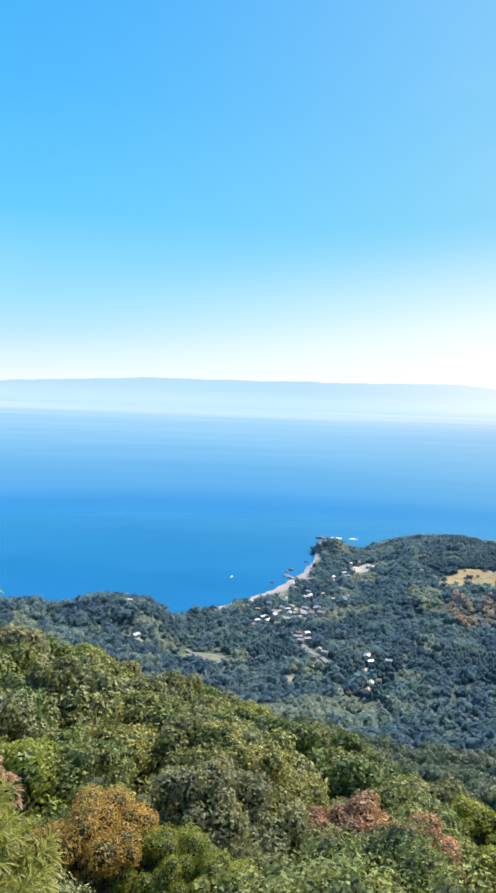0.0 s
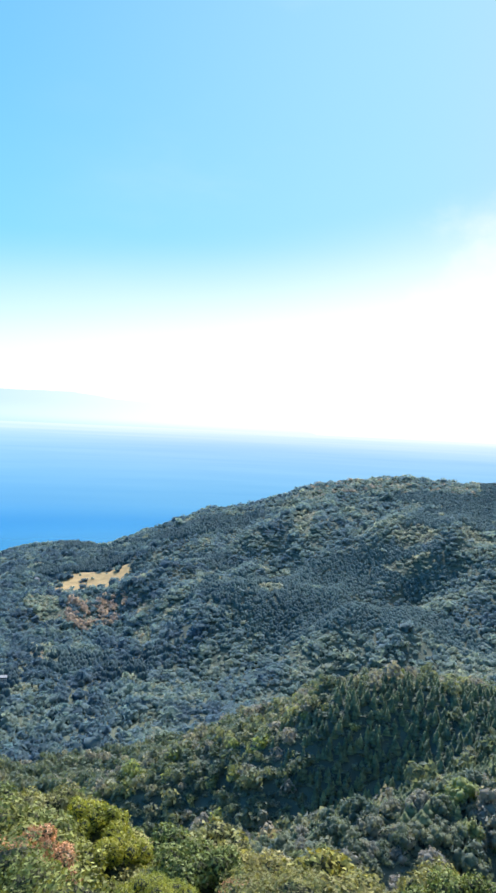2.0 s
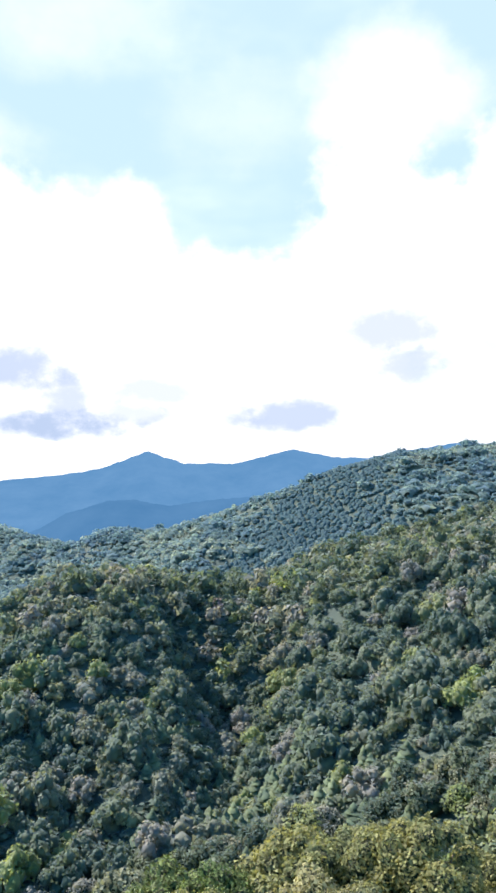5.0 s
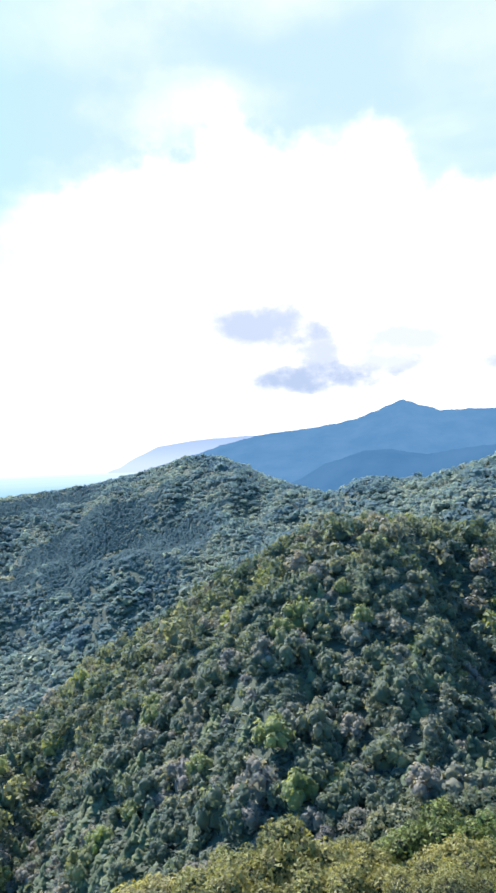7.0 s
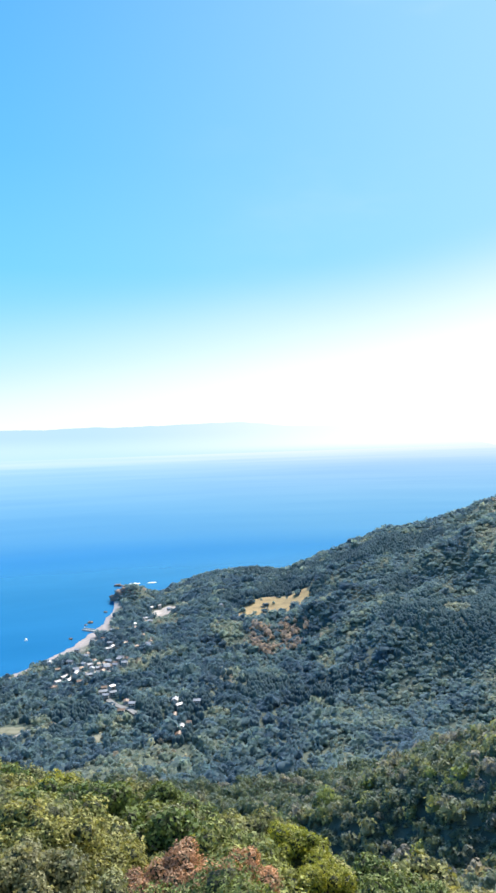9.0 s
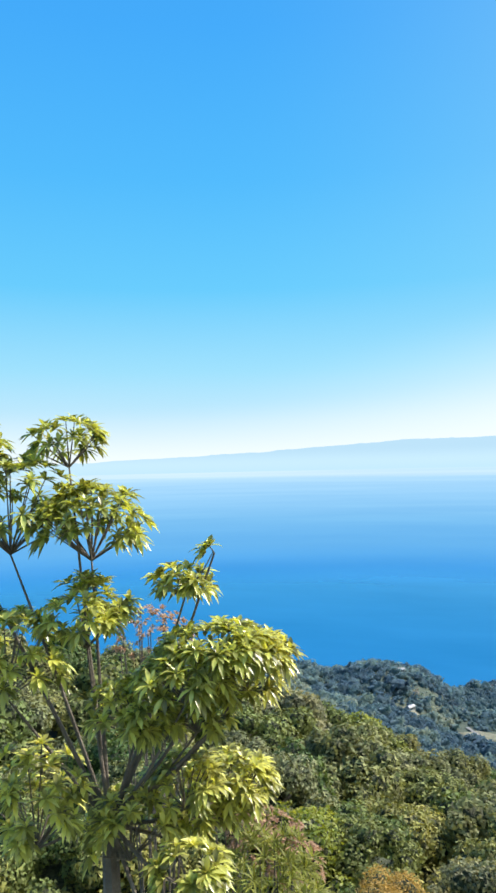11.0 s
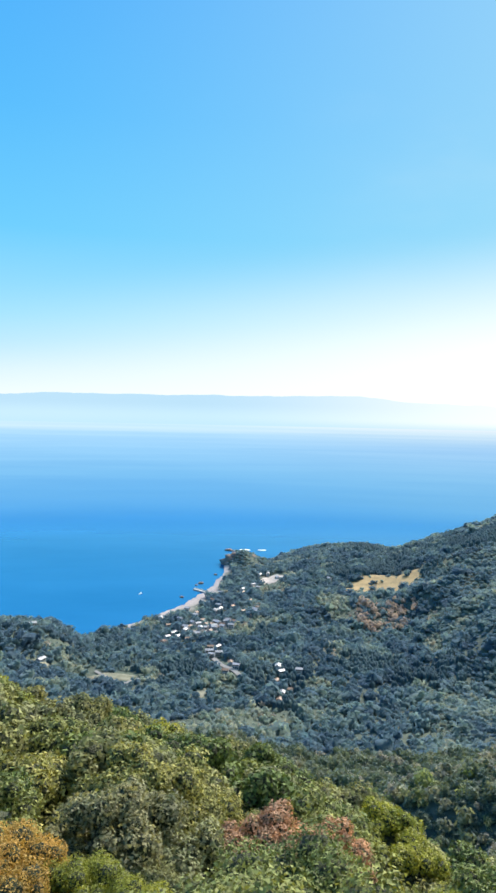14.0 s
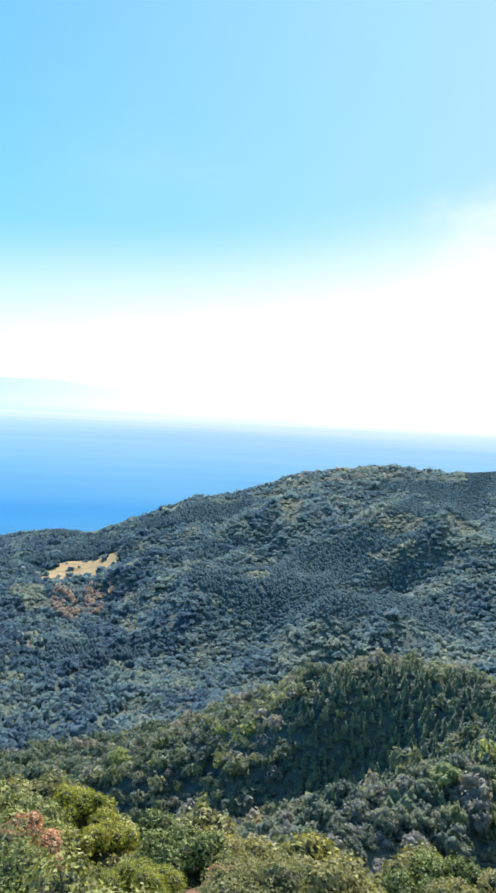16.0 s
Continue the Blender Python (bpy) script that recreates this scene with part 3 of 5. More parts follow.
def far_strip(name, nodes, dist, foot, mat, label, rough=0.0, seed=1, depth=250.0, step=0.15):
    """A distant range: a slope that rises from its foot to an uneven crest and falls away behind it."""
    a0, a1 = nodes[0][0], nodes[-1][0]
    az = np.arange(a0, a1 + step / 2, step)
    na_, ne_ = np.array(nodes, dtype=float).T
    el = np.interp(az, na_, ne_)
    rng = np.random.default_rng(seed)
    wob = np.convolve(rng.normal(0, 1, len(az) + 8), np.ones(5) / 5, "same")[4:-4]
    el = el + wob * rough
    verts, faces = [], []
    for a, e in zip(az, el):
        s, c = math.sin(radians(a)), math.cos(radians(a))
        top = EYE.z + dist * math.tan(radians(e))
        verts += [(s * (dist - depth), c * (dist - depth), foot), (s * dist, c * dist, max(top, foot + 1)), (s * (dist + 40), c * (dist + 40), foot)]
    for k in range(len(az) - 1):
        i = 3 * k
        faces += [(i, i + 3, i + 4, i + 1), (i + 1, i + 4, i + 5, i + 2)]
    return tagged(new(name, mesh_of(name, verts, faces, [mat], smooth=True)), label, "backdrop", kind="structure")


# glowing sea sheet slopes up to meet the horizon as the camera views it
far_strip("backdrop_sea", [(-180, -0.5), (180, -0.5)], 4880, -4, haze_sea_mat, "glowing sheet of pale far sea with haze painted in", depth=3130, step=2)
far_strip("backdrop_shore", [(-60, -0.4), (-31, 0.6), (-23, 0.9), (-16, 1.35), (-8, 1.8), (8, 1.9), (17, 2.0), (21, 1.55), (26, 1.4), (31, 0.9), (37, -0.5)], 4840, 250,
          haze_land_mat, "faint shore beyond the bay, glowing blue as haze", 0.06, 4, 10, 0.3)
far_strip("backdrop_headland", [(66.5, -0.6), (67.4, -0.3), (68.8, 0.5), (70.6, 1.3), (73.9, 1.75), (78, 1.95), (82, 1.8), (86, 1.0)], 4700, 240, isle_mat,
          "headland far along the coast, glowing pale blue as haze", 0.03, 6, 20)
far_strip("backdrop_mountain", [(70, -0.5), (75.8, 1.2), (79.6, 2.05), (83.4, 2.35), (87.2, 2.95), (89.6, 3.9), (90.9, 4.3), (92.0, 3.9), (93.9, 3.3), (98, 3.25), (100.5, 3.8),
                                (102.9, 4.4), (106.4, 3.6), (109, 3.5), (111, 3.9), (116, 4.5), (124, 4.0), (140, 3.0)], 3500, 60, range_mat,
          "wooded mountain range with two low peaks, glowing blue as haze", 0.06, 8, 1100, 0.11)
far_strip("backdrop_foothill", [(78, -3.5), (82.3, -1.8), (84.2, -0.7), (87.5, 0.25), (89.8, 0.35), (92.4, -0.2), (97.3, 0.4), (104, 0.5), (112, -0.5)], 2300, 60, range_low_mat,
          "wooded foothill before the mountains, glowing dark blue as haze", 0.07, 9, 700, 0.11)

# ---------------------------------------------------------------- trees
RNG = np.random.default_rng(11)


def ico(sub):
    bm = bmesh.new()
    bmesh.ops.create_icosphere(bm, subdivisions=sub, radius=1.0)
    v = np.array([p.co[:] for p in bm.verts])
    f = np.array([[q.index for q in p.verts] for p in bm.faces])
    bm.free()
    return v, f


ICO1, ICO2 = ico(1), ico(2)   # 20 and 80 faces


def unit(n, rng, up=-1.0):
    d = rng.normal(size=(n * 3, 3))
    d /= np.linalg.norm(d, axis=1)[:, None]
    d = d[d[:, 2] > up][:n]
    return d


def blades(pos, nrm, size, rng, slim=0.6, jitter=0.65):
    """Small leaf tips, one triangle each."""
    n = len(pos)
    m = nrm + rng.normal(size=(n, 3)) * jitter
    m /= np.linalg.norm(m, axis=1)[:, None]
    t = np.cross(m, rng.normal(size=(n, 3)))
    t /= np.linalg.norm(t, axis=1)[:, None]
    b2 = np.cross(m, t)
    s = size * rng.uniform(0.7, 1.35, (n, 1))
    v = np.stack([pos - t * s * 0.5 + b2 * s * slim * 0.5, pos + t * s * 0.6, pos - t * s * 0.5 - b2 * s * slim * 0.5], 1).reshape(-1, 3)
    return v, np.arange(n * 3).reshape(-1, 3)


def lobed_crown(seed, lobes, leaves, size, slim=0.5, flat=0.7, core=ICO1, make=blades, small=(0.26, 0.42), dim=1, full=0.84, stir=0.65):
    """A crown of rounded lobes clad in leaves; about 1 m radius, base at z = 0."""
    rng = np.random.default_rng(seed)
    c = unit(lobes, rng, -0.15)
    c = c * rng.uniform(0.5, 0.78, (len(c), 1))
    c[0] = (0.05, 0, 0.6)
    c[:, 2] *= flat
    rad = rng.uniform(small[0], small[1], lobes)
    vs, fs, sl, off = [], [], [], 0
    share = rad ** 2 / (rad ** 2).sum()
    for k in range(lobes):
        m = int(leaves * share[k])
        d = unit(m, rng, -0.8)
        bumpy = 1 + 0.18 * np.sin(d[:, :1] * 9 + k) * np.sin(d[:, 1:2] * 8 + 2 * k) * np.sin(d[:, 2:] * 7 + k)
        pos = c[k] + d * rad[k] * rng.uniform(0.78, 1.14, (len(d), 1)) * bumpy
        v, f = make(pos, d + [0, 0, 0.3], size, rng, slim, stir)
        vs.append(v), fs.append(f + off), sl.append(np.zeros(len(f)))
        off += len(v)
        # solid core behind the leaves; the dark material imitates shade in the gaps
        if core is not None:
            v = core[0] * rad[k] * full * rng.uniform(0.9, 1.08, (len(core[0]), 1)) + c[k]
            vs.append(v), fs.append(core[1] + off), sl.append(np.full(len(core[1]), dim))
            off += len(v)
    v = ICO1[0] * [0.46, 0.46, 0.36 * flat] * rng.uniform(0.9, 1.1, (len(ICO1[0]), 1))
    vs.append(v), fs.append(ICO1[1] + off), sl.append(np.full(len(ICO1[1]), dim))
    v = np.vstack(vs)
    v[:, 2] += 0.35
    return v, np.vstack(fs), np.concatenate(sl)


def tube(bm, a, b, r0, r1, sides=7):
    a, b = Vector(a), Vector(b)
    q = (b - a).to_track_quat("Z", "Y")
    rings = []
    for pnt, r in ((a, r0), (a.lerp(b, 0.5) + Vector((r0 * 0.3, -r0 * 0.2, 0)), (r0 + r1) / 2), (b, r1)):
        rings.append([bm.verts.new(pnt + q @ Vector((r * math.cos(2 * math.pi * k / sides), r * math.sin(2 * math.pi * k / sides), 0))) for k in range(sides)])
    for lo, hi in zip(rings, rings[1:]):
        for k in range(sides):
            bm.faces.new((lo[k], lo[(k + 1) % sides], hi[(k + 1) % sides], hi[k]))
    bm.faces.new(rings[-1])


def trunk_mesh(seed):
    """A trunk one unit high with limbs that reach into the crown."""
    rng = np.random.default_rng(seed)
    bm = bmesh.new()
    tube(bm, (0, 0, -0.15), (0.03, 0.02, 0.62), 0.055, 0.03)
    for k in range(5):
        th = 2 * math.pi * k / 5 + rng.uniform(-0.4, 0.4)
        tube(bm, (0.02, 0.01, rng.uniform(0.3, 0.58)), (0.3 * math.cos(th), 0.3 * math.sin(th), rng.uniform(0.7, 0.95)), 0.026, 0.008, 5)
    me = bpy.data.meshes.new("trunk")
    bm.to_mesh(me)
    bm.free()
    me.materials.append(bark)
    return me


TRUNKS = [trunk_mesh(s) for s in (1, 2, 3)]


def place_tree(name, crown_me, trunk_me, x, y, z, height, radius, turn, label, group):
    """One tree: an Empty at its foot, a trunk and a crown."""
    ob = empty(name, pose(x, y, z, 0, 0, turn), label, "tree", group)
    t = new("trunk", trunk_me)
    t.parent, t.scale = ob, (radius * 1.4, radius * 1.4, height * 0.85)
    c = new("crown", crown_me)
    c.parent, c.location, c.scale = ob, (0, 0, height - radius * 1.1), (radius, radius, radius)
    return ob


def grid_points(r0, r1, a0, a1, step, rng):
    g = np.arange(-r1, r1, step)
    x, y = [v.ravel() for v in np.meshgrid(g, g)]
    x = x + rng.uniform(-0.42, 0.42, len(x)) * step
    y = y + rng.uniform(-0.42, 0.42, len(y)) * step
    r, a = np.hypot(x, y), np.degrees(np.arctan2(x, y))
    k = (r > r0) & (r < r1) & (a > a0) & (a < a1)
    return x[k], y[k]


# how high the land and its woods stand as seen from the lookout, to leave out trees on slopes that are turned away
_h = LAND + np.interp(RR, (0, 60, 95, 200), (3, 3, 4, 5))[None]
ANG = np.degrees(np.arctan2(_h - EYE.z, np.maximum(RR, 1)[None]))
COVER = np.maximum.accumulate(ANG, 1)


def open_to_view(x, y, top, slack):
    a = np.clip(np.round((np.degrees(np.arctan2(x, y)) + 180) / 0.75).astype(int), 0, len(AZ) - 1)
    r = np.hypot(x, y)
    j = np.clip(np.searchsorted(RR, r * 0.97) - 1, 0, len(RR) - 1)
    return np.degrees(np.arctan2(top - EYE.z, r)) > COVER[a, j] - slack


def spot(az, el):
    """The place on the ground that lies at this bearing and angle from the lookout."""
    d = aim(az, el)
    t = np.arange(60.0, 2200.0, 1.0)
    gap = EYE.z + d.z * t - np.maximum(ground_z(d.x * t, d.y * t), 0.0)
    k = int(np.argmax(gap < 0))
    return EYE + d * float(t[k])


# village houses: bearing, angle below the lookout, kind
HOMES = [(0.7, -16.5, 0), (1.8, -17.6, 3), (2.9, -15.8, 0), (3.4, -16.9, 1), (3.8, -17.0, 0), (4.6, -17.2, 3), (5.5, -16.9, 0), (5.9, -17.2, 1),
         (6.2, -16.8, 0), (6.6, -17.1, 1), (4.8, -19.0, 3), (5.0, -19.4, 0), (5.5, -18.8, 0), (5.6, -19.25, 1), (6.2, -20.5, 2), (7.1, -20.2, 0),
         (7.5, -14.2, 0), (5.7, -14.5, 0), (5.0, -15.0, 2), (11.6, -21.8, 2), (12.4, -20.4, 0), (8.9, -13.0, 0),
         (14.7, -13.1, 0), (2.7, -17.5, 1), (-9.6, -16.5, 3), (-8.9, -19.2, 3), (9.6, -12.9, 1), (4.2, -16.6, 2), (2.2, -17.2, 0), (10.4, -13.1, 3),
         (3.1, -17.1, 2), (4.0, -17.3, 1), (5.0, -16.9, 2), (5.2, -17.3, 0), (1.3, -17.0, 2), (2.3, -16.6, 1), (6.9, -16.7, 2), (3.6, -16.3, 0), (4.9, -18.7, 2),
         (6.6, -19.9, 2), (8.4, -14.0, 2)]
vr = random.Random(23)
for _ in range(34):
    a_ = vr.uniform(0.8, 9.0)
    HOMES.append((a_, -17.9 + 0.42 * (a_ - 0.8) + vr.uniform(-1.5, 0.9) * (0.5 + 0.08 * a_), vr.choice((0, 1, 2, 2))))
HOMES += [(10.6, -20.2, 1), (10.9, -20.6, 0), (10.5, -21.2, 2), (11.0, -22.2, 0), (10.8, -22.6, 2)]
HOMES = [h for h in HOMES if spot(h[0], h[1]).z > 4.0]
SITES = [spot(a_, e_) for a_, e_, _ in HOMES]


# clearings: bearing, distance, half width, half depth (metres)
CLEAR = []
for kind, a_, e_, w_, d_ in (("meadow", 19.0, -12.9, 62, 52), ("village", 4.8, -17.1, 46, 40), ("village", 5.3, -19.2, 22, 30), ("ground", 9.9, -13.2, 26, 50),
                             ("village", 11.9, -21.3, 8, 12), ("bare", -3.3, -20.7, 40, 15), ("bare", 4.2, -22.0, 8, 16), ("bare", -8.9, -19.3, 14, 9),
                             ("ground", 4.7, -17.3, 30, 13), ("scrub", 45.4, -8.2, 36, 30), ("scrub", 45.0, -10.8, 40, 18), ("scrub", 50.3, -8.4, 26, 30), ("scrub", 36.3, -7.4, 24, 36),
                             ("scrub", 33.8, -13.2, 18, 22), ("scrub", 58, -8.5, 22, 20), ("scrub", 67, -7.5, 26, 22)):
    p_ = spot(a_, e_)
    CLEAR.append((kind, a_, math.hypot(p_.x, p_.y), w_, d_))
LANES = [[spot(a_, e_) for a_, e_ in way] for way in (((5.0, -19.35), (5.9, -20.0), (7.4, -20.75)), ((2.4, -17.5), (4.2, -17.35), (5.9, -17.45)),
                                                        ((-4.6, -20.2), (-2.4, -21.3), (-1.0, -20.9)))]


m0, m1 = spot(17.2, -13.75), spot(21.0, -12.3)
MEADOW = ((m0 + m1) / 2, math.degrees(math.atan2(m1.x - m0.x, m1.y - m0.y)) - 90, (m1 - m0).length / 2 * 1.45, 48.0)


def cleared(x, y):
    hit = np.zeros(len(x), dtype=bool)
    for kind, a, r, w, d in CLEAR:
        s, c = math.sin(radians(a)), math.cos(radians(a))
        u, v = x * c - y * s, x * s + y * c - r
        wob = 1 + 0.25 * np.sin(x * 0.09 + y * 0.05) + 0.2 * np.sin(y * 0.13 - x * 0.04)
        if kind == "village":
            hit |= ((u / w) ** 2 + (v / d) ** 2 < wob) & (RNG.random(len(x)) > 0.6)
        elif kind == "meadow":
            mc, mt, w, d = MEADOW
            s, c = math.sin(radians(mt)), math.cos(radians(mt))
            u, v = (x - mc.x) * c - (y - mc.y) * s, (x - mc.x) * s + (y - mc.y) * c
            hit |= ((u / w) ** 2 + (v / d) ** 2 < wob) & (RNG.random(len(x)) > 0.12)
        elif kind != "scrub":
            hit |= (u / w) ** 2 + (v / d) ** 2 < wob
    r = np.hypot(x, y)
    for p in SITES:
        pr = math.hypot(p.x, p.y)
        u, v = (x * p.y - y * p.x) / pr, (x * p.x + y * p.y) / pr - pr
        hit |= (np.abs(u) < 5) & (v > -10) & (v < 4)
    for way in LANES:
        for p0, p1 in zip(way, way[1:]):
            d = p1 - p0
            q = np.clip(((x - p0.x) * d.x + (y - p0.y) * d.y) / d.length_squared, 0, 1)
            hit |= np.hypot(x - p0.x - q * d.x, y - p0.y - q * d.y) < 9
    return hit


def pale_scrub_at(x, y):
    """Open slopes where pale scrub and young trees stand."""
    hit = np.zeros(len(x), dtype=bool)
    for kind, a, r, w, d in CLEAR:
        if kind == "scrub":
            s, c = math.sin(radians(a)), math.cos(radians(a))
            hit |= ((x * c - y * s) / w) ** 2 + ((x * s + y * c - r) / d) ** 2 < 1
    return hit


def grove(protos, x, y, z, scale, rng, tones, lean=0.0):
    """Many trees joined: each takes a prototype, a turn, a size and a tone."""
    vs, fs, sl, tn, off = [], [], [], [], 0
    for k, (v, f, s) in enumerate(protos):
        idx = np.arange(k, len(x), len(protos))
        th = rng.uniform(0, 2 * math.pi, len(idx))
        c, si = np.cos(th)[:, None], np.sin(th)[:, None]
        w = scale[idx]
        px = (v[None, :, 0] * c - v[None, :, 1] * si) * w[:, :1] + x[idx][:, None]
        py = (v[None, :, 0] * si + v[None, :, 1] * c) * w[:, :1] + y[idx][:, None]
        pz = v[None, :, 2] * w[:, 1:2] + z[idx][:, None]
        vs.append(np.stack([px, py, pz], -1).reshape(-1, 3))
        fs.append((f[None] + (np.arange(len(idx)) * len(v))[:, None, None]).reshape(-1, 3) + off)
        sl.append(np.tile(s, len(idx)))
        tn.append(np.repeat(tones[idx], len(f)))
        off += len(idx) * len(v)
    return np.vstack(vs), np.vstack(fs), np.concatenate(sl), np.concatenate(tn)


def clump_tree(seed, lobes, leaves, size, core):
    """A hillside broadleaf: heaped lobes under leaf clumps; unit radius, top near 1.5."""
    return lobed_crown(seed, lobes, leaves, size, 0.85, 0.9, core, blades, (0.27, 0.46), 0, 0.78, 0.42)


def lump(seed, tufts=9):
    """A far broadleaf: two or three soft uneven heads with a few tufts standing out."""
    rng = np.random.default_rng(seed)
    hv_, hf_ = ICO1
    hf_ = hf_[hv_[hf_].mean(1)[:, 2] > 0.0]
    vs, fs, off = [hv_ * [0.8, 0.8, 0.62] * rng.uniform(0.8, 1.1, (len(hv_), 1)) + [0, 0, 0.3]], [hf_], len(hv_)
    for k in range(3):
        c = np.array([rng.uniform(-0.5, 0.5), rng.uniform(-0.5, 0.5), rng.uniform(0.3, 0.8)])
        w = rng.uniform(0.35, 0.6)
        d = unit(tufts, rng, -0.2)
        v, f = blades(c + d * w, d * 0.9 + [0, 0, 0.2], 0.5, rng, 0.85, 0.3)
        vs.append(v), fs.append(f + off)
        off += len(v)
    f = np.vstack(fs)
    return np.vstack(vs), f, np.zeros(len(f))


def spire(seed):
    """A far cedar: a narrow rounded cone, radius 1, height 1."""
    rng = np.random.default_rng(seed)
    hv_, hf_ = ICO1
    hf_ = hf_[hv_[hf_].mean(1)[:, 2] > -0.3]
    v = hv_ * rng.uniform(0.8, 1.15, (len(hv_), 1))
    v[:, :2] *= (1.0 - 0.45 * np.clip(v[:, 2:], 0, 1))
    v[:, 2] = 0.2 + v[:, 2] * 0.8
    return v, hf_, np.zeros(len(hf_))


def conifer(seed, tiers=5, sides=7, blunt=0.8):
    """A cedar: ragged tiers round a stem; radius 1, height 1 (scaled apart)."""
    rng = np.random.default_rng(seed)
    vs, fs = [], []
    for k in range(tiers):
        z0, z1 = k / tiers * 0.9, min(1.0, (k + 1.7) / tiers * 0.9 + 0.04)
        r = (1 - k / tiers) ** blunt
        i = len(vs)
        vs.append((0, 0, z1))
        for m in range(sides):
            th = 2 * math.pi * (m + rng.uniform(-0.3, 0.3) + 0.5 * k) / sides
            q2 = r * rng.uniform(0.65, 1.15)
            vs.append((q2 * math.cos(th), q2 * math.sin(th), z0 + rng.uniform(-0.05, 0.06)))
        for m in range(sides):
            fs.append((i, i + 1 + m, i + 1 + (m + 1) % sides))
    return np.array(vs), np.array(fs), np.zeros(len(fs))


# -- far woods
x, y = grid_points(600, 1700, -62, 130, 7.3, RNG)
z = ground_z(x, y)
fa = np.degrees(np.arctan2(x, y))
k = (z > np.where((fa > 0.5) & (fa < 7), 6.2, 3.0) + 1.4 * lumps(x, y, 60.0, 41)) & open_to_view(x, y, z + 10, 0.35) & ~cleared(x, y)
x, y, z = x[k], y[k], z[k]
belt = lumps(x, y, 330.0, 21)
fa = np.degrees(np.arctan2(x, y))
fr = np.hypot(x, y)
coast = (fa < 24) & (fr < 1420)
dark = belt + RNG.normal(0, 0.16, len(x)) + np.where((fa > 38) & (fa < 66), 0.35, 0) + np.where(coast, 0.5 * lumps(x, y, 85.0, 26) - 0.12, 0) > 0.42
# tones rise eastward, imitating the brighter haze on the sun's side
tone = np.clip(0.42 + 0.26 * lumps(x, y, 190.0, 22) + 0.24 * lumps(x, y, 62.0, 23) + RNG.normal(0, 0.13, len(x)) + np.interp(fa, (28, 45), (0, 0.2)) - np.where(coast, 0.17, 0), 0, 0.93)
# open fields and low scrub among the groves of the coast
field = coast & (lumps(x, y, 120.0, 28) > 0.5) & ~dark
tone[field] = np.clip(RNG.normal(0.82, 0.1, field.sum()), 0.6, 0.97)
# less contrast of tone eastward, as if through thicker haze
calm = np.interp(fa, (26, 42), (1.0, 0.75))
tone = 0.5 + (tone - 0.5) * calm
pale_ = pale_scrub_at(x, y)
tone[pale_] = RNG.uniform(0.82, 0.95, pale_.sum())
brown = (fa > 36) & (fa < 50) & (np.hypot(x, y) > 1420)
tone[brown] = np.where(RNG.random(brown.sum()) < 0.14, 0.98, np.clip(tone[brown] + 0.1, 0, 0.93))
browns = np.hypot(x - spot(19.2, -15.6).x, y - spot(19.2, -15.6).y) < 50
tone[browns & (RNG.random(len(x)) < 0.65)] = 1.0
brown |= browns
dark &= ~pale_ & ~brown
sz = RNG.lognormal(1.62, 0.26, (len(x), 1)) * [1, 0.74]
sz *= (1 + 0.36 * np.clip(lumps(x, y, 50.0, 27), -1, 1))[:, None]
sz[coast, 1] *= RNG.uniform(0.9, 1.7, coast.sum())
sz[field] *= 0.72
sz[pale_] *= 0.8
k = ~dark
v, f, s, tn = grove([lump(30 + i) for i in range(6)], x[k], y[k], z[k] - 0.4 + 1.6 * lumps(x[k], y[k], 55.0, 24), sz[k], RNG, tone[k])
tagged(new("far_woods", fast_mesh("far_woods", v, f, [leaf_far], s, tn)), "mixed woods covering the far slopes, haze put into their blue", "woods", kind="stuff")
k = np.nonzero(dark)[0]
cx = np.concatenate([x[k] + dx + RNG.uniform(-1, 1, len(k)) for dx, dy in ((-2, -2), (2, -2), (0, 2))])
cy = np.concatenate([y[k] + dy + RNG.uniform(-1, 1, len(k)) for dx, dy in ((-2, -2), (2, -2), (0, 2))])
# eastern cedars are lightened by tone to imitate haze
ct = np.clip(np.tile(tone[k], 3) + np.interp(np.tile(fa[k], 3), (22, 40), (0.1, 0.6)), 0, 1)
crest_gap = np.interp(np.degrees(np.arctan2(cx, cy)), AZ, lines[4][0]) - np.hypot(cx, cy)
cs = np.stack([RNG.uniform(2.7, 3.8, len(cx)), RNG.uniform(0.7, 1.3, len(cx)) * np.interp(crest_gap, (0, 60, 260), (3.6, 4.5, 7.5)) * np.interp(np.degrees(np.arctan2(cx, cy)), (24, 34), (1.0, 0.55))], 1)
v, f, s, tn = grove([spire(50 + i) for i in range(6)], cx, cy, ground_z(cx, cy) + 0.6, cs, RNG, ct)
tagged(new("cedar_plantation", fast_mesh("cedar_plantation", v, f, [needle_far], s, tn, True)), "dark cedar plantation belts on the far slopes, tinted blue as haze", "woods", kind="stuff")

# -- woods on the spur and the round hill
x, y = grid_points(100, 600, -50, 130, 7.0, RNG)
z = ground_z(x, y)
k = open_to_view(x, y, z + 9, 0.35)
x, y, z = x[k], y[k], z[k]
a, r = np.degrees(np.arctan2(x, y)), np.hypot(x, y)
belt = lumps(x, y, 150.0, 31)
edge_ = lumps(x, y, 110.0, 35)
spur = np.clip((a + edge_ * 8 - 31) / 9, 0, 1) * np.clip((62 - a - edge_ * 6) / 6, 0, 1) * (r > 285) * (np.abs(lumps(x, y, 120.0, 36)) > 0.14)
foot_ = ((a > 90) & (a < 112) & (r < 260)) | ((a > 58) & (a < 74) & (r < 330) & (lumps(x, y, 90.0, 37) > 0))
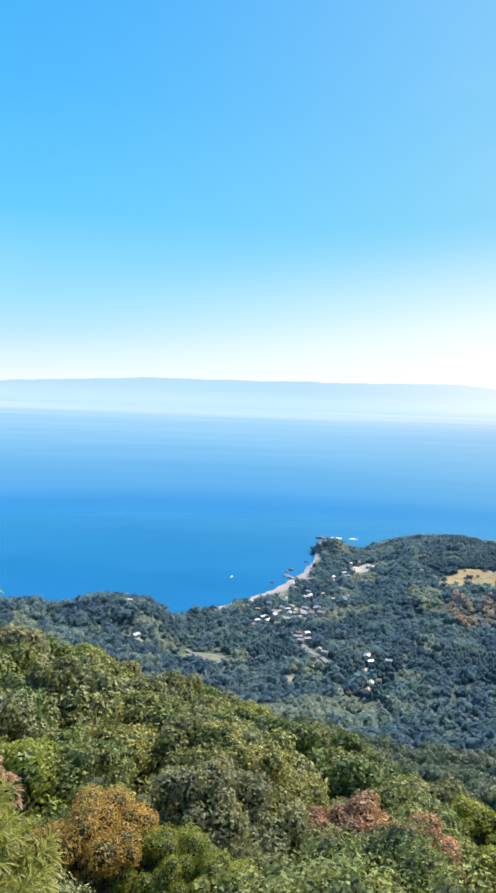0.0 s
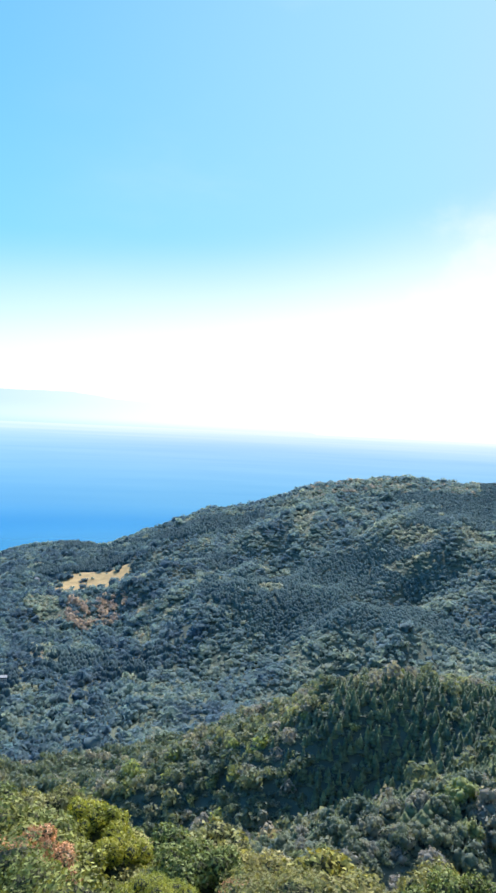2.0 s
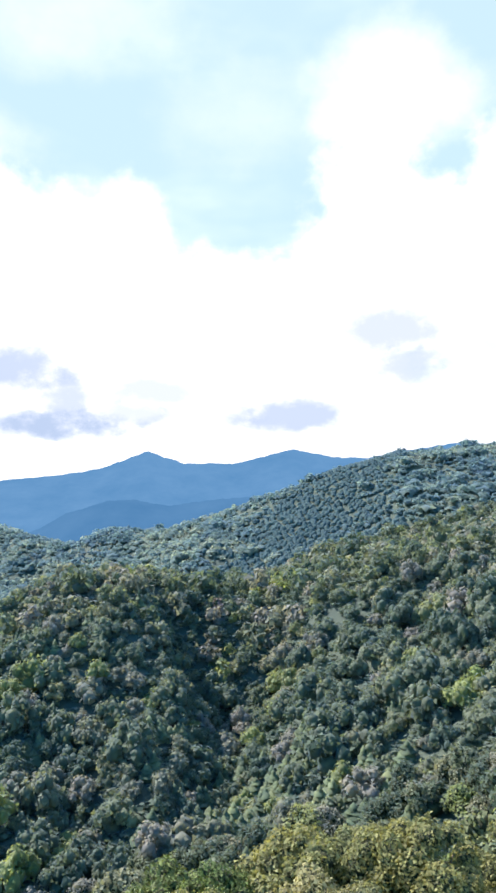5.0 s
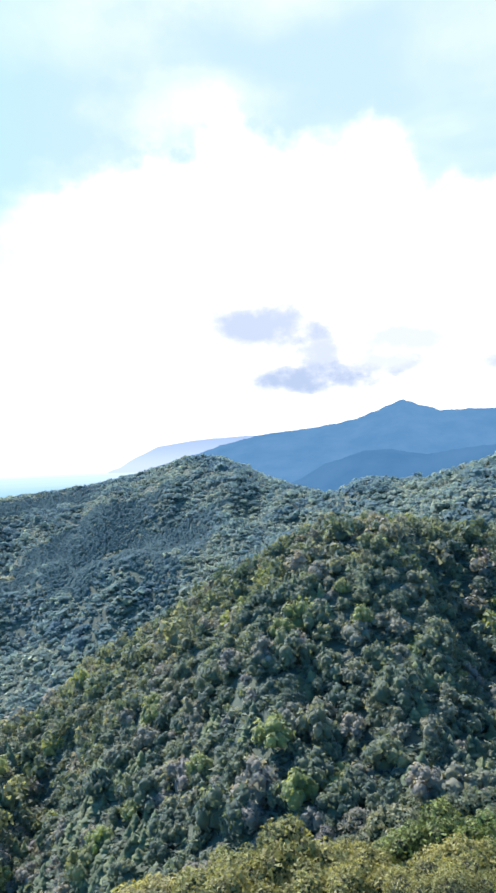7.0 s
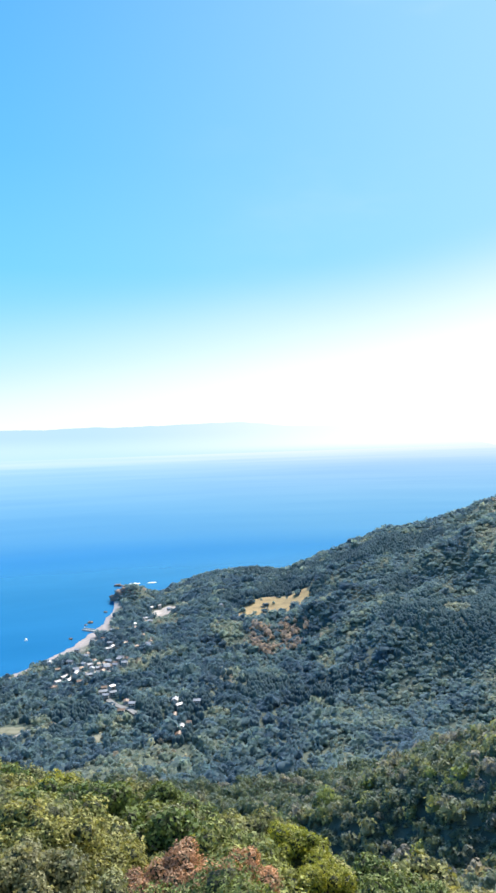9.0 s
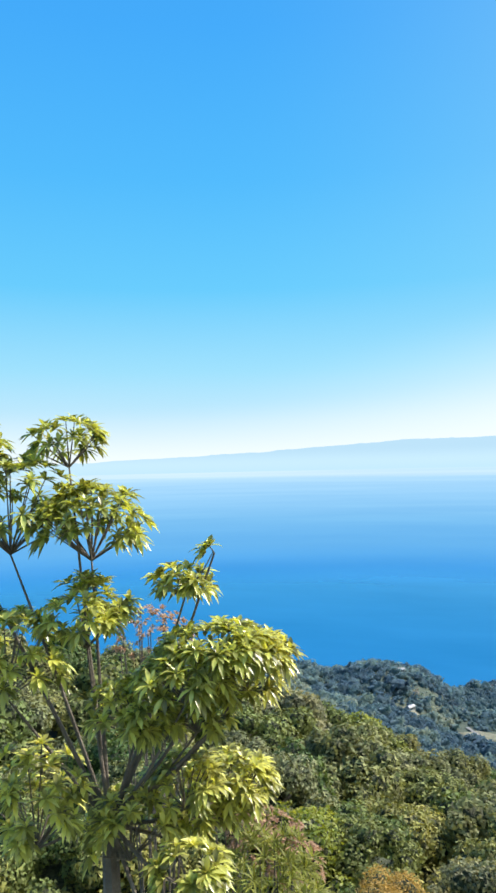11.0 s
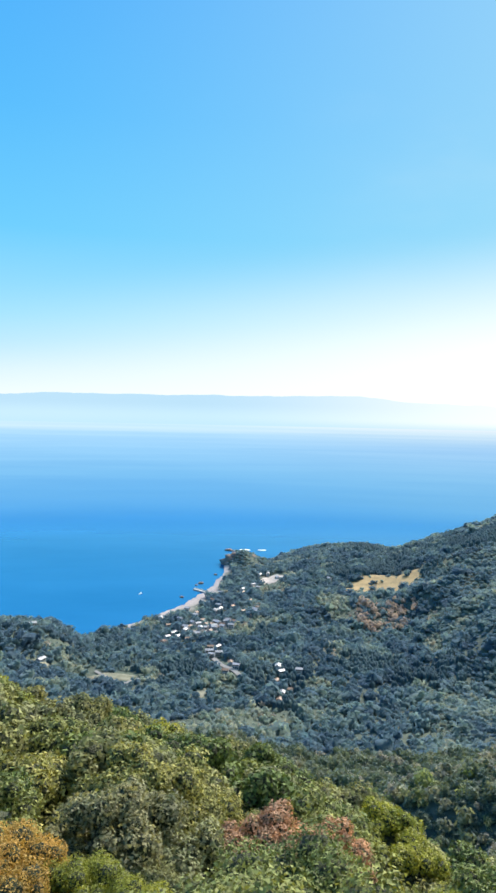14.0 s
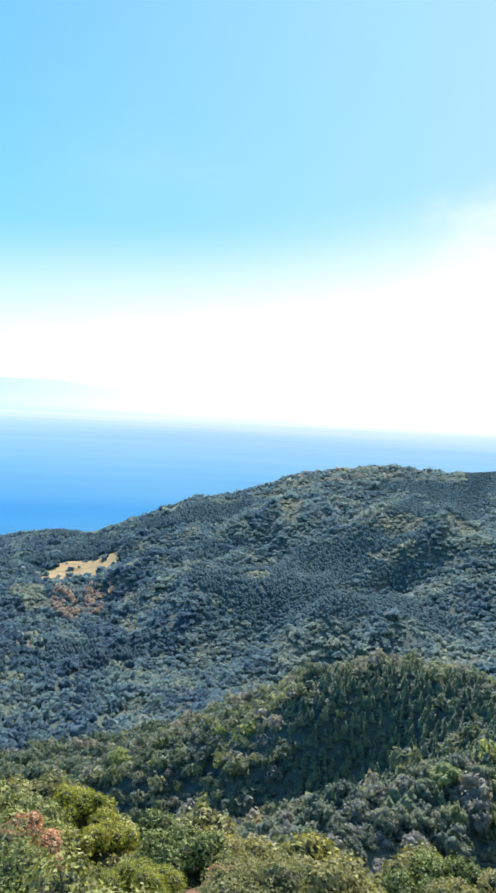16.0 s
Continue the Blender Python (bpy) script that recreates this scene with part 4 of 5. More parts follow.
dark = (belt * 0.6 + RNG.normal(0, 0.35, len(x)) + np.where(foot_, 0.45, -0.45) + 1.0 * spur > 0.5)
tone = np.clip(0.40 + 0.1 * ((a > 34) & (a < 66)) - 0.15 * (a < 32) + 0.24 * lumps(x, y, 50.0, 32) + RNG.normal(0, 0.25, len(x)), 0, 1)
ridge_r = np.interp(a, [q[0] for q in SPUR], [q[1] for q in SPUR])
# some crest crowns get paler tones, sunlight on the spur put into the colour
lit_ = (a > 20) & (a < 38) & (np.abs(r - ridge_r) < 24) & (RNG.random(len(x)) < 0.4)
tone[lit_] = RNG.uniform(0.8, 0.95, lit_.sum())
dark &= ~lit_
rust = RNG.random(len(x)) > 0.97
tone[(tone > 0.96) & ~rust] = 0.9
order = np.argsort(r)
single = np.zeros(len(x), dtype=bool)
single[order[~dark[order]][:295]] = True
close = [clump_tree(70 + i, 11, 330, 0.165, ICO1) for i in range(6)]
fine = [lobed_crown(60 + i, 12, 1050, 0.125, 0.8, 0.9, ICO1, blades, (0.25, 0.43), 1, 0.76, 0.5) for i in range(6)]
under = [lobed_crown(75 + i, 4, 36, 0.42, 0.85, 0.6, None, blades, (0.4, 0.55), 0, 0.8, 0.4) for i in range(4)]
spare = [clump_tree(80 + i, 7, 100, 0.31, None) for i in range(6)]
wide = np.clip(RNG.lognormal(1.6, 0.3, len(x)), 3.0, 9.0) * np.interp(r, (100, 210), (0.72, 1))
sz = np.stack([wide, wide * RNG.uniform(0.95, 1.3, len(x))], 1)
vs = []
for protos, k in ((close, ~dark & ~single & (r < 320)), (spare, ~dark & ~single & (r >= 320))):
    vs.append(grove(protos, x[k], y[k], z[k] - 0.6 + RNG.normal(0, 1.8, k.sum()), sz[k], RNG, tone[k]))
# bushes and young trees that close the gaps below the crowns
ux, uy = grid_points(95, 600, -50, 130, 5.8, RNG)
uz = ground_z(ux, uy)
k = open_to_view(ux, uy, uz + 6, 0.35)
ux, uy, uz = ux[k], uy[k], uz[k]
uw = RNG.uniform(4.2, 5.4, (len(ux), 1)) * [1, 0.5]
vs.append(grove(under, ux, uy, uz - 0.8, uw, RNG, np.clip(RNG.normal(0.2, 0.12, len(ux)), 0, 0.5)))
offs = np.cumsum([0] + [len(q[0]) for q in vs])
v = np.vstack([q[0] for q in vs])
f = np.vstack([q[1] + o_ for q, o_ in zip(vs, offs)])
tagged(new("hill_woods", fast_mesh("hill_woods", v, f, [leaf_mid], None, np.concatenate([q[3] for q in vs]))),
       "mixed evergreen woods with pale and lime crowns on the round hill", "woods", kind="stuff")
# cedars stand closer together
cx, cy = grid_points(100, 560, 34, 114, 4.0, RNG)
cx, cy = cx + RNG.normal(0, 1.5, len(cx)), cy + RNG.normal(0, 1.5, len(cy))
ca_, cr_ = np.degrees(np.arctan2(cx, cy)), np.hypot(cx, cy)
cz = ground_z(cx, cy)
keep = open_to_view(cx, cy, cz + 9, 0.35)
cx, cy, cz = cx[keep], cy[keep], cz[keep]
ci = np.array([np.argmin((x - px) ** 2 + (y - py) ** 2) for px, py in zip(cx, cy)])
k = dark[ci] & open_to_view(cx, cy, cz + 9, 0.35)
cx, cy, cz, ci = cx[k], cy[k], cz[k], ci[k]
ct = np.clip(tone[ci] + RNG.normal(0, 0.2, len(cx)), 0, 1)
cs = np.stack([RNG.uniform(2.3, 3.3, len(cx)), RNG.uniform(5.5, 9.0, len(cx))], 1)
near_ = np.hypot(cx, cy) < 320
cs[near_] *= [1.4, 0.85]
first = np.zeros(len(cx), dtype=bool)
first[np.argsort(np.hypot(cx, cy))[:150]] = True
cedar_meshes = []
for i in range(6):
    v, f, s = conifer(120 + i, 8, 10, 0.75)
    cedar_meshes.append(fast_mesh("crown", v, f, [needle], s, np.full(len(f), 0.1 + 0.14 * i)))
for i, q in enumerate(np.nonzero(first)[0]):
    ob = empty("cedar_tree", pose(float(cx[q]), float(cy[q]), float(cz[q]) - 0.3, 0, 0, 53.0 * i), "pointed green cedar on the slope below the hill", "tree", "cedars on the slope")
    t = new("trunk", TRUNKS[i % 3])
    t.parent, t.scale = ob, (1.2, 1.2, float(cs[q, 1]) * 0.7)
    c = new("crown", cedar_meshes[i % 6])
    c.parent, c.location, c.scale = ob, (0, 0, 0.4), (float(cs[q, 0]), float(cs[q, 0]), float(cs[q, 1]))
cx, cy, ct, cs = cx[~first], cy[~first], ct[~first], cs[~first]
v, f, s, tn = grove([conifer(90 + i, 6, 8, 0.75) for i in range(6)], cx, cy, ground_z(cx, cy) - 0.3, cs, RNG, ct)
tagged(new("hill_cedars", fast_mesh("hill_cedars", v, f, [needle], s, tn)), "dense dark cedars on the near spur", "woods", kind="stuff")
hill_meshes = [fast_mesh("crown", v, f, [leaf_hill, shade_core], s) for v, f, s in fine]
for i in np.nonzero(single)[0]:
    w = float(sz[i, 0])
    place_tree("hill_tree", hill_meshes[i % 6], TRUNKS[i % 3], float(x[i]), float(y[i]), float(z[i]) - 0.2, w * 1.1 + 1.2, w * 1.05, float(RNG.uniform(0, 360)),
               "rounded evergreen tree on the wooded slope", "trees on the slope")

# -- the canopy just below the lookout
NEAR = np.random.default_rng(5)
inner = grid_points(8.5, 30, -52, 124, 4.0, NEAR)
outer = grid_points(27, 92, -52, 70, 5.6, NEAR)
x, y = np.concatenate([inner[0], outer[0]]), np.concatenate([inner[1], outer[1]])
r, a = np.hypot(x, y), np.degrees(np.arctan2(x, y))
z = ground_z(x, y)
k = open_to_view(x, y, z + 4.6, 0.4) & ~((r < 9.5) & (a < -16)) 
x, y, z, r, a = x[k], y[k], z[k], r[k], a[k]
LODS = ([lobed_crown(200 + i, 36, 34000, 0.0225, 0.8, 0.85, ICO1, blades, (0.12, 0.25), 1, 0.74, 0.6) for i in range(3)],
        [lobed_crown(210 + i, 34, 13000, 0.042, 0.8, 0.85, ICO1, blades, (0.12, 0.25), 1, 0.74, 0.55) for i in range(3)],
        [lobed_crown(220 + i, 30, 5000, 0.063, 0.8, 0.85, ICO1, blades, (0.12, 0.26), 1, 0.76, 0.5) for i in range(4)])
CROWNS = {}
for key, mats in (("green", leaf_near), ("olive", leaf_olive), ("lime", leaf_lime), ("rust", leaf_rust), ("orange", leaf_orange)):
    CROWNS[key] = [[fast_mesh("crown", v, f, [mats, shade_core], s) for v, f, s in (lod if key == "green" else lod[:2])] for lod in LODS]
WORDS = {"green": "dense small-leaved evergreen tree below the lookout", "olive": "pale olive leafed tree on the slope below the lookout", "lime": "yellow-green leafed tree in the near canopy",
         "rust": "rust-brown leafed tree among the evergreens", "orange": "orange-brown leafed tree among the evergreens"}
# trees of another colour: bearing, angle of the top, distance, radius, kind
ODD = [(-11.5, -29.0, 22, 2.7, "orange"), (-6, -32, 21, 2.0, "lime"), (10.3, -28.8, 29, 2.7, "rust"), (15, -29.8, 28, 2.4, "rust"), (11.8, -33.0, 24, 1.9, "green"),
       (20, -28.2, 42, 3.0, "lime"), (22, -30.6, 33, 2.5, "lime"), (-14, -20.6, 66, 2.8, "orange"), (33, -33.6, 19, 1.7, "rust"), (-2, -33.5, 20, 1.8, "lime"), (26, -33, 22, 1.8, "lime"), (-24, -24, 26, 2.0, "rust"), (1, -23.4, 68, 3.4, "lime"), (100, -28, 13, 1.1, "lime")]
spec = []
for oa, oe, orr, w, kind in ODD:
    px, py = orr * math.sin(radians(oa)), orr * math.cos(radians(oa))
    k = (np.hypot(x - px, y - py) > w * 0.95) & ~((np.abs(a - oa) < math.degrees(w / orr) * 0.75) & (r < orr) & (r > (orr * 0.4 if kind == "orange" and orr < 30 else orr * 0.6 if kind == "rust" else max(orr * 0.7, orr - 6))))
    x, y, z, r, a = x[k], y[k], z[k], r[k], a[k]
    gz = float(ground_z([px], [py])[0])
    spec.append((px, py, gz, max(2.0, EYE.z + orr * math.tan(radians(oe)) - gz), w, kind, orr))
for k_, (px, py, gz, h, w, kind, orr) in enumerate(spec):
    lod = CROWNS[kind][0 if orr < 26 else 1 if orr < 45 else 2]
    place_tree("canopy_tree", lod[k_ % len(lod)], TRUNKS[k_ % 3], px, py, gz, h - 0.3 * w, w, 40.0 * k_, WORDS[kind], "trees below the lookout")
# young trees wherever the canopy would leave a gap
fx, fy = grid_points(9.5, 88, -50, 122, 1.5, NEAR)
fr, fa = np.hypot(fx, fy), np.degrees(np.arctan2(fx, fy))
fz = ground_z(fx, fy)
k = open_to_view(fx, fy, fz + 4.2, 0.4) & ~((fr < 9.5) & (fa < -16)) & ((fr < 30) | (fa < 70))
tx, ty = np.concatenate([x, [q[0] for q in spec]]), np.concatenate([y, [q[1] for q in spec]])
fill = []
for px, py, pz, pr in zip(fx[k], fy[k], fz[k], fr[k]):
    pa = math.degrees(math.atan2(px, py))
    if any(abs(pa - oa) < math.degrees(w / orr) * 0.8 and orr - 5 < pr < orr for oa, oe, orr, w, kind in ODD):
        continue
    if np.hypot(tx - px, ty - py).min() > (2.5 if pr < 30 else 3.8):
        fill.append((px, py, pz))
        tx, ty = np.append(tx, px), np.append(ty, py)
for i, (px, py, pz) in enumerate(fill):
    pr = math.hypot(px, py)
    lod = CROWNS["green" if i % 3 else "olive"][0 if pr < 16 else 1 if pr < 36 else 2]
    place_tree("canopy_tree", lod[i % len(lod)], TRUNKS[i % 3], float(px), float(py), float(pz), 2.7, 1.8 if pr < 30 else 2.8, 47.0 * i,
               "young leafy tree filling a gap in the near canopy", "trees below the lookout")
for i in range(len(x)):
    key = "lime" if NEAR.random() < 0.03 else "olive" if NEAR.random() < np.interp(a[i], (5, 30, 60), (0.1, 0.3, 0.75)) else "green"
    w = float(NEAR.uniform(2.5, 3.9) if r[i] < 30 and a[i] < 35 else NEAR.uniform(1.9, 3.0) if r[i] < 30 else NEAR.uniform(3.4, 4.7))
    lod = CROWNS[key][0 if r[i] < 16 else 1 if r[i] < 36 else 2]
    place_tree("canopy_tree", lod[i % len(lod)], TRUNKS[i % 3], float(x[i]), float(y[i]), float(z[i]), (4.7 if a[i] < 60 else 4.3) + float(NEAR.uniform(-1.3, 0.8) if a[i] < 60 else NEAR.uniform(-0.6, 0.3)), w,
               float(NEAR.uniform(0, 360)), WORDS[key], "trees below the lookout")

# ---------------------------------------------------------------- clearings, village and shore
def patch(name, centre, w, d, turn, mat, label, category, lift=0.9, seed=1):
    """A clearing draped over the slope, with an uneven rim."""
    rng = np.random.default_rng(seed)
    ph = rng.uniform(0, 6.28, 3)
    vs, fs = [], []
    rings, sides = 6, 28
    for q in range(rings + 1):
        for m in range(sides):
            th = 2 * math.pi * m / sides
            wob = 1 + 0.18 * math.sin(2 * th + ph[0]) + 0.12 * math.sin(5 * th + ph[1]) + 0.08 * math.sin(9 * th + ph[2])
            u, v = w * q / rings * wob * math.cos(th), d * q / rings * wob * math.sin(th)
            c, s_ = math.cos(radians(turn)), math.sin(radians(turn))
            px, py = centre[0] + u * c + v * s_, centre[1] - u * s_ + v * c
            vs.append((px, py, max(float(ground_z([px], [py])[0]), 0.3) + (lift if q < rings else -1.0)))
    for q in range(rings):
        for m in range(sides):
            i0, i1 = q * sides + m, q * sides + (m + 1) % sides
            fs.append((i0, i0 + sides, i1 + sides, i1))
    return tagged(new(name, mesh_of(name, vs, fs, [mat], smooth=True)), label, category, kind="structure")


for k_, (kind, a_, r_, w_, d_) in enumerate(CLEAR):
    c_ = aim(a_, 0) * r_
    if kind == "meadow":
        patch("meadow", MEADOW[0], MEADOW[2] * 1.1, MEADOW[3] * 1.15, MEADOW[1], meadow_grass, "dry tan meadow on the wooded slope", "meadow", seed=k_)
    elif kind == "bare":
        patch("bare_patch", c_, w_ * 0.85, d_ * 0.85, a_ + 10, bare_earth, "pale open ground between the trees", "clearing", seed=k_)
    elif kind == "ground":
        patch("bare_patch", c_, w_ * 0.9, d_ * 0.8, a_, gravel, "levelled pale ground by the village houses", "clearing", seed=k_)


def box(bm, x0, x1, y0, y1, z0, z1):
    m = Matrix.Translation(((x0 + x1) / 2, (y0 + y1) / 2, (z0 + z1) / 2)) @ Matrix.Diagonal((x1 - x0, y1 - y0, z1 - z0, 1))
    bmesh.ops.create_cube(bm, size=1.0, matrix=m)


def house(long, wide, high, wall_mat, roof_mat, label):
    ob = empty("house", Matrix(), label, "house", "houses of the shore village")
    bm = bmesh.new()
    box(bm, -long / 2, long / 2, -wide / 2, wide / 2, -3.0, high)
    part("wall", bm, wall_mat, ob)
    bm = bmesh.new()
    e, t = 0.6, 0.25
    ridge = high + wide * 0.24
    for side in (-1, 1):
        lo = [(x, side * (wide / 2 + e), high - 0.15) for x in (-long / 2 - e, long / 2 + e)]
        hi = [(x, 0, ridge) for x in (-long / 2 - e, long / 2 + e)]
        a4 = [bm.verts.new(p) for p in (lo[0], lo[1], hi[1], hi[0])]
        b4 = [bm.verts.new((p[0], p[1], p[2] + t)) for p in (lo[0], lo[1], hi[1], hi[0])]
        bm.faces.new(a4), bm.faces.new(b4)
        for q in range(4):
            bm.faces.new((a4[q], a4[(q + 1) % 4], b4[(q + 1) % 4], b4[q]))
    bmesh.ops.recalc_face_normals(bm, faces=bm.faces[:])
    part("roof", bm, roof_mat, ob)
    for side in (-1, 1):
        bm = bmesh.new()
        pts = [bm.verts.new((side * long / 2, y, z)) for y, z in ((-wide / 2, high), (wide / 2, high), (0, ridge))]
        bm.faces.new(pts)
        part("gable", bm, wall_mat, ob)
    for side in (-1, 1):
        for q in range(3):
            x = (q - 1) * long * 0.29
            for z in ((1.0, 2.4), (3.6, 4.8))[:2 if high > 5 else 1]:
                bm = bmesh.new()
                box(bm, x - 0.8, x + 0.8, side * wide / 2 - 0.05, side * wide / 2 + 0.06, *z)
                part("window", bm, window_dark, ob)
    return ob


KINDS = [house(7.4, 5.8, 5.2, house_wall, roof_white, "white two-storey house with a pale metal roof"),
         house(8.2, 6, 5.2, house_wall, roof_grey, "white two-storey house with a grey tiled roof"),
         house(7, 5.4, 3.2, house_wall, roof_brown, "low white house with a brown roof"),
         house(10, 6, 3.4, house_wall, roof_white, "long pale shed with a metal roof")]
hr = random.Random(5)
used = set()
for a_, e_, k_ in HOMES:
    p_ = spot(a_, e_)
    m_ = pose(p_.x, p_.y, p_.z + 0.6, 0, 0, -a_ + hr.choice((20, -35, 70, 5)) + hr.uniform(-25, 25))
    if k_ in used:
        copy_thing(KINDS[k_], m_)
    else:
        KINDS[k_].matrix_world = m_
        used.add(k_)


def lane(name, nodes, width, mat, label):
    """A road laid along the ground."""
    pts = nodes
    vs, fs, n_ = [], [], 0
    for p0, p1 in zip(pts, pts[1:]):
        d = (p1 - p0).normalized()
        side = Vector((d.y, -d.x, 0)) * width / 2
        steps = max(2, int((p1 - p0).length / 6))
        for q in range(steps + 1):
            c = p0.lerp(p1, q / steps)
            for sgn in (-1, 1):
                w = c + side * sgn
                vs.append((w.x, w.y, max(float(ground_z([w.x], [w.y])[0]), 0.2) + 1.1))
        for q in range(steps):
            i0 = n_ + 2 * q
            fs.append((i0, i0 + 1, i0 + 3, i0 + 2))
        n_ = len(vs)
    return tagged(new(name, mesh_of(name, vs, fs, [mat])), label, "road", kind="structure")


lane("road", LANES[0], 6, asphalt, "pale village road between the trees")
lane("road", LANES[1], 5, asphalt, "pale lane past the village houses")
lane("road", LANES[2], 4, asphalt, "pale road across the open slope")

# the rocky point: a dark cliff with bushes on top
hv, hf = ico(4)
rng_ = np.random.default_rng(8)
rough_ = 1 + 0.16 * np.sin(hv[:, :1] * 5 + 1) * np.sin(hv[:, 1:2] * 6) + 0.10 * np.sin(hv[:, 2:] * 11 + hv[:, :1] * 9) + rng_.normal(0, 0.025, (len(hv), 1))
point = tagged(new("headland_rock", fast_mesh("headland_rock", hv * rough_ * [39, 38, 28], hf, [rock], smooth=False)), "dark reddish rock headland rising from the shore", "rock")
pp = aim(7.15, 0) * 1502
point.location = (pp.x, pp.y, -1.0)

# a breakwater, rocks off the point and a moored boat
p0, p1 = [EYE + aim(a, e) * (EYE.z / -math.sin(radians(e))) for a, e in ((3.4, -14.1), (4.9, -14.45))]
ob = empty("breakwater", Matrix.Translation(p0.lerp(p1, 0.5)), "low concrete breakwater running out from the beach", "breakwater")
ax = (p1 - p0)
ang = math.degrees(math.atan2(ax.y, ax.x))
bm = bmesh.new()
box(bm, -ax.length / 2, ax.length / 2, -3.0, 3.0, -4, 2.2)
bmesh.ops.bevel(bm, geom=bm.edges[:], offset=0.3, segments=1, affect="EDGES")
part("deck", bm, concrete, ob).rotation_euler = (0, 0, radians(ang))
bm = bmesh.new()
box(bm, -ax.length / 2, ax.length / 2, 2.0, 3.02, 2.2, 3.6)
part("parapet", bm, concrete, ob).rotation_euler = (0, 0, radians(ang))


def boulder(name, seed, size, label):
    rng = np.random.default_rng(seed)
    v = ICO2[0] * rng.uniform(0.7, 1.2, (len(ICO2[0]), 1)) * size
    return tagged(new(name, fast_mesh(name, v, ICO2[1], [rock])), label, "rock", "rocks off the point")


for k_, (a_, e_, w_) in enumerate([(6.25, -10.9, 9), (6.55, -10.95, 6), (5.2, -12.9, 4), (4.0, -13.6, 6), (2.4, -14.7, 4), (3.6, -13.75, 3)]):
    p_ = EYE + aim(a_, e_) * (EYE.z / -math.sin(radians(e_)))
    b_ = boulder("sea_rock", k_, [w_, w_ * 0.8, w_ * 0.45], "dark rock standing in the shallow sea")
    b_.location = (p_.x, p_.y, 0.6)
for k_, (a_, e_, w_) in enumerate([(7.6, -10.85, 16), (9.0, -10.85, 12)]):
    p_ = EYE + aim(a_, e_) * (EYE.z / -math.sin(radians(e_)))
    b_ = boulder("surf_rock", 40 + k_, [w_, w_ * 0.6, 1.6], "low rock awash with white surf")
    b_.data.materials[0] = foam
    b_.location = (p_.x, p_.y, 0.2)

p_ = EYE + aim(-1.0, -14.4) * (EYE.z / -math.sin(radians(-14.4)))
boat = empty("boat", pose(p_.x, p_.y, 0, 0, 0, 70), "small white motor boat on the calm sea", "boat")
bm = bmesh.new()
prof = [(-5, 1.5), (0, 1.7), (3, 1.3), (5.2, 0.05)]
low = [[bm.verts.new((x, s * w * 0.7, -0.4)) for s in (-1, 1)] for x, w in prof]
top = [[bm.verts.new((x, s * w, 1.1 + max(x, 0) * 0.08)) for s in (-1, 1)] for x, w in prof]
for q in range(3):
    for k_ in (0, 1):
        bm.faces.new((low[q][k_], low[q + 1][k_], top[q + 1][k_], top[q][k_]))
    bm.faces.new((top[q][0], top[q + 1][0], top[q + 1][1], top[q][1]))
bm.faces.new((low[0][0], low[0][1], top[0][1], top[0][0]))
bmesh.ops.recalc_face_normals(bm, faces=bm.faces[:])
part("hull", bm, white_paint, boat)
bm = bmesh.new()
box(bm, -2.5, 1.2, -1.0, 1.0, 1.1, 2.9)
bmesh.ops.bevel(bm, geom=bm.edges[:], offset=0.2, segments=1, affect="EDGES")
part("cabin", bm, white_paint, boat)

# ---------------------------------------------------------------- the broad-leaved tree beside the lookout
def leaf_strip(base, out, length, width, droop, rng):
    """One long leaf: folded along its rib, bending down towards the tip."""
    out = out / np.linalg.norm(out)
    side = np.cross(out, [0, 0, 1.0])
    side /= np.linalg.norm(side) + 1e-6
    up = np.cross(side, out)
    vs = []
    for k, (u, w) in enumerate(((0, 0.12), (0.3, 0.8), (0.62, 1.0), (1.0, 0.06))):
        c = base + out * length * u - np.array([0, 0, droop * length * u * u])
        fold = up * width * 0.22 * w
        vs += [c - side * width * 0.5 * w + fold, c, c + side * width * 0.5 * w + fold]
    fs = []
    for k in range(3):
        i = 3 * k
        for a, b in ((0, 1), (1, 2)):
            fs += [(i + a, i + b, i + 3 + b), (i + a, i + 3 + b, i + 3 + a)]
    return vs, fs


def leaf_cluster(name, parent, centre, size, tufts, mat, rng, length=0.102, width=0.031, per=13, droop=0.34, label=""):
    """Tufts of leaves over an ellipsoid, each tuft a whorl at a twig's end; the twigs are returned."""
    vs, fs, ends = [], [], []
    d = unit(tufts, rng, -0.35)
    for q in d:
        c = np.array(centre) + q * size * rng.uniform(0.72, 1.0)
        ends.append(c)
        tilt = q * 0.7 + [0, 0, 0.55]
        th0 = rng.uniform(0, 6.28)
        ax = np.cross(tilt, [0.3, 0.9, 0.1])
        ax /= np.linalg.norm(ax)
        ay = np.cross(tilt / np.linalg.norm(tilt), ax)
        for m in range(per):
            th = th0 + m * 2.4
            rise = 0.25 + 1.1 * m / per
            v, f = leaf_strip(c, ax * math.cos(th) + ay * math.sin(th) + tilt * rise * 0.8, length * rng.uniform(0.7, 1.2), width * rng.uniform(0.8, 1.2), droop * rng.uniform(0.5, 1.5), rng)
            fs.append(np.array(f) + len(vs))
            vs += v
    ob = new(name, fast_mesh(name, np.array(vs), np.vstack(fs), [mat]))
    ob.parent = parent
    if label:
        tagged(ob, label)
    return ends


def limb(parent, pts, r0, r1, name="branch"):
    bm = bmesh.new()
    n_ = len(pts) - 1
    for k in range(n_):
        tube(bm, pts[k], pts[k + 1], r0 + (r1 - r0) * k / n_, r0 + (r1 - r0) * (k + 1) / n_, 8)
    return part(name, bm, bark, parent)


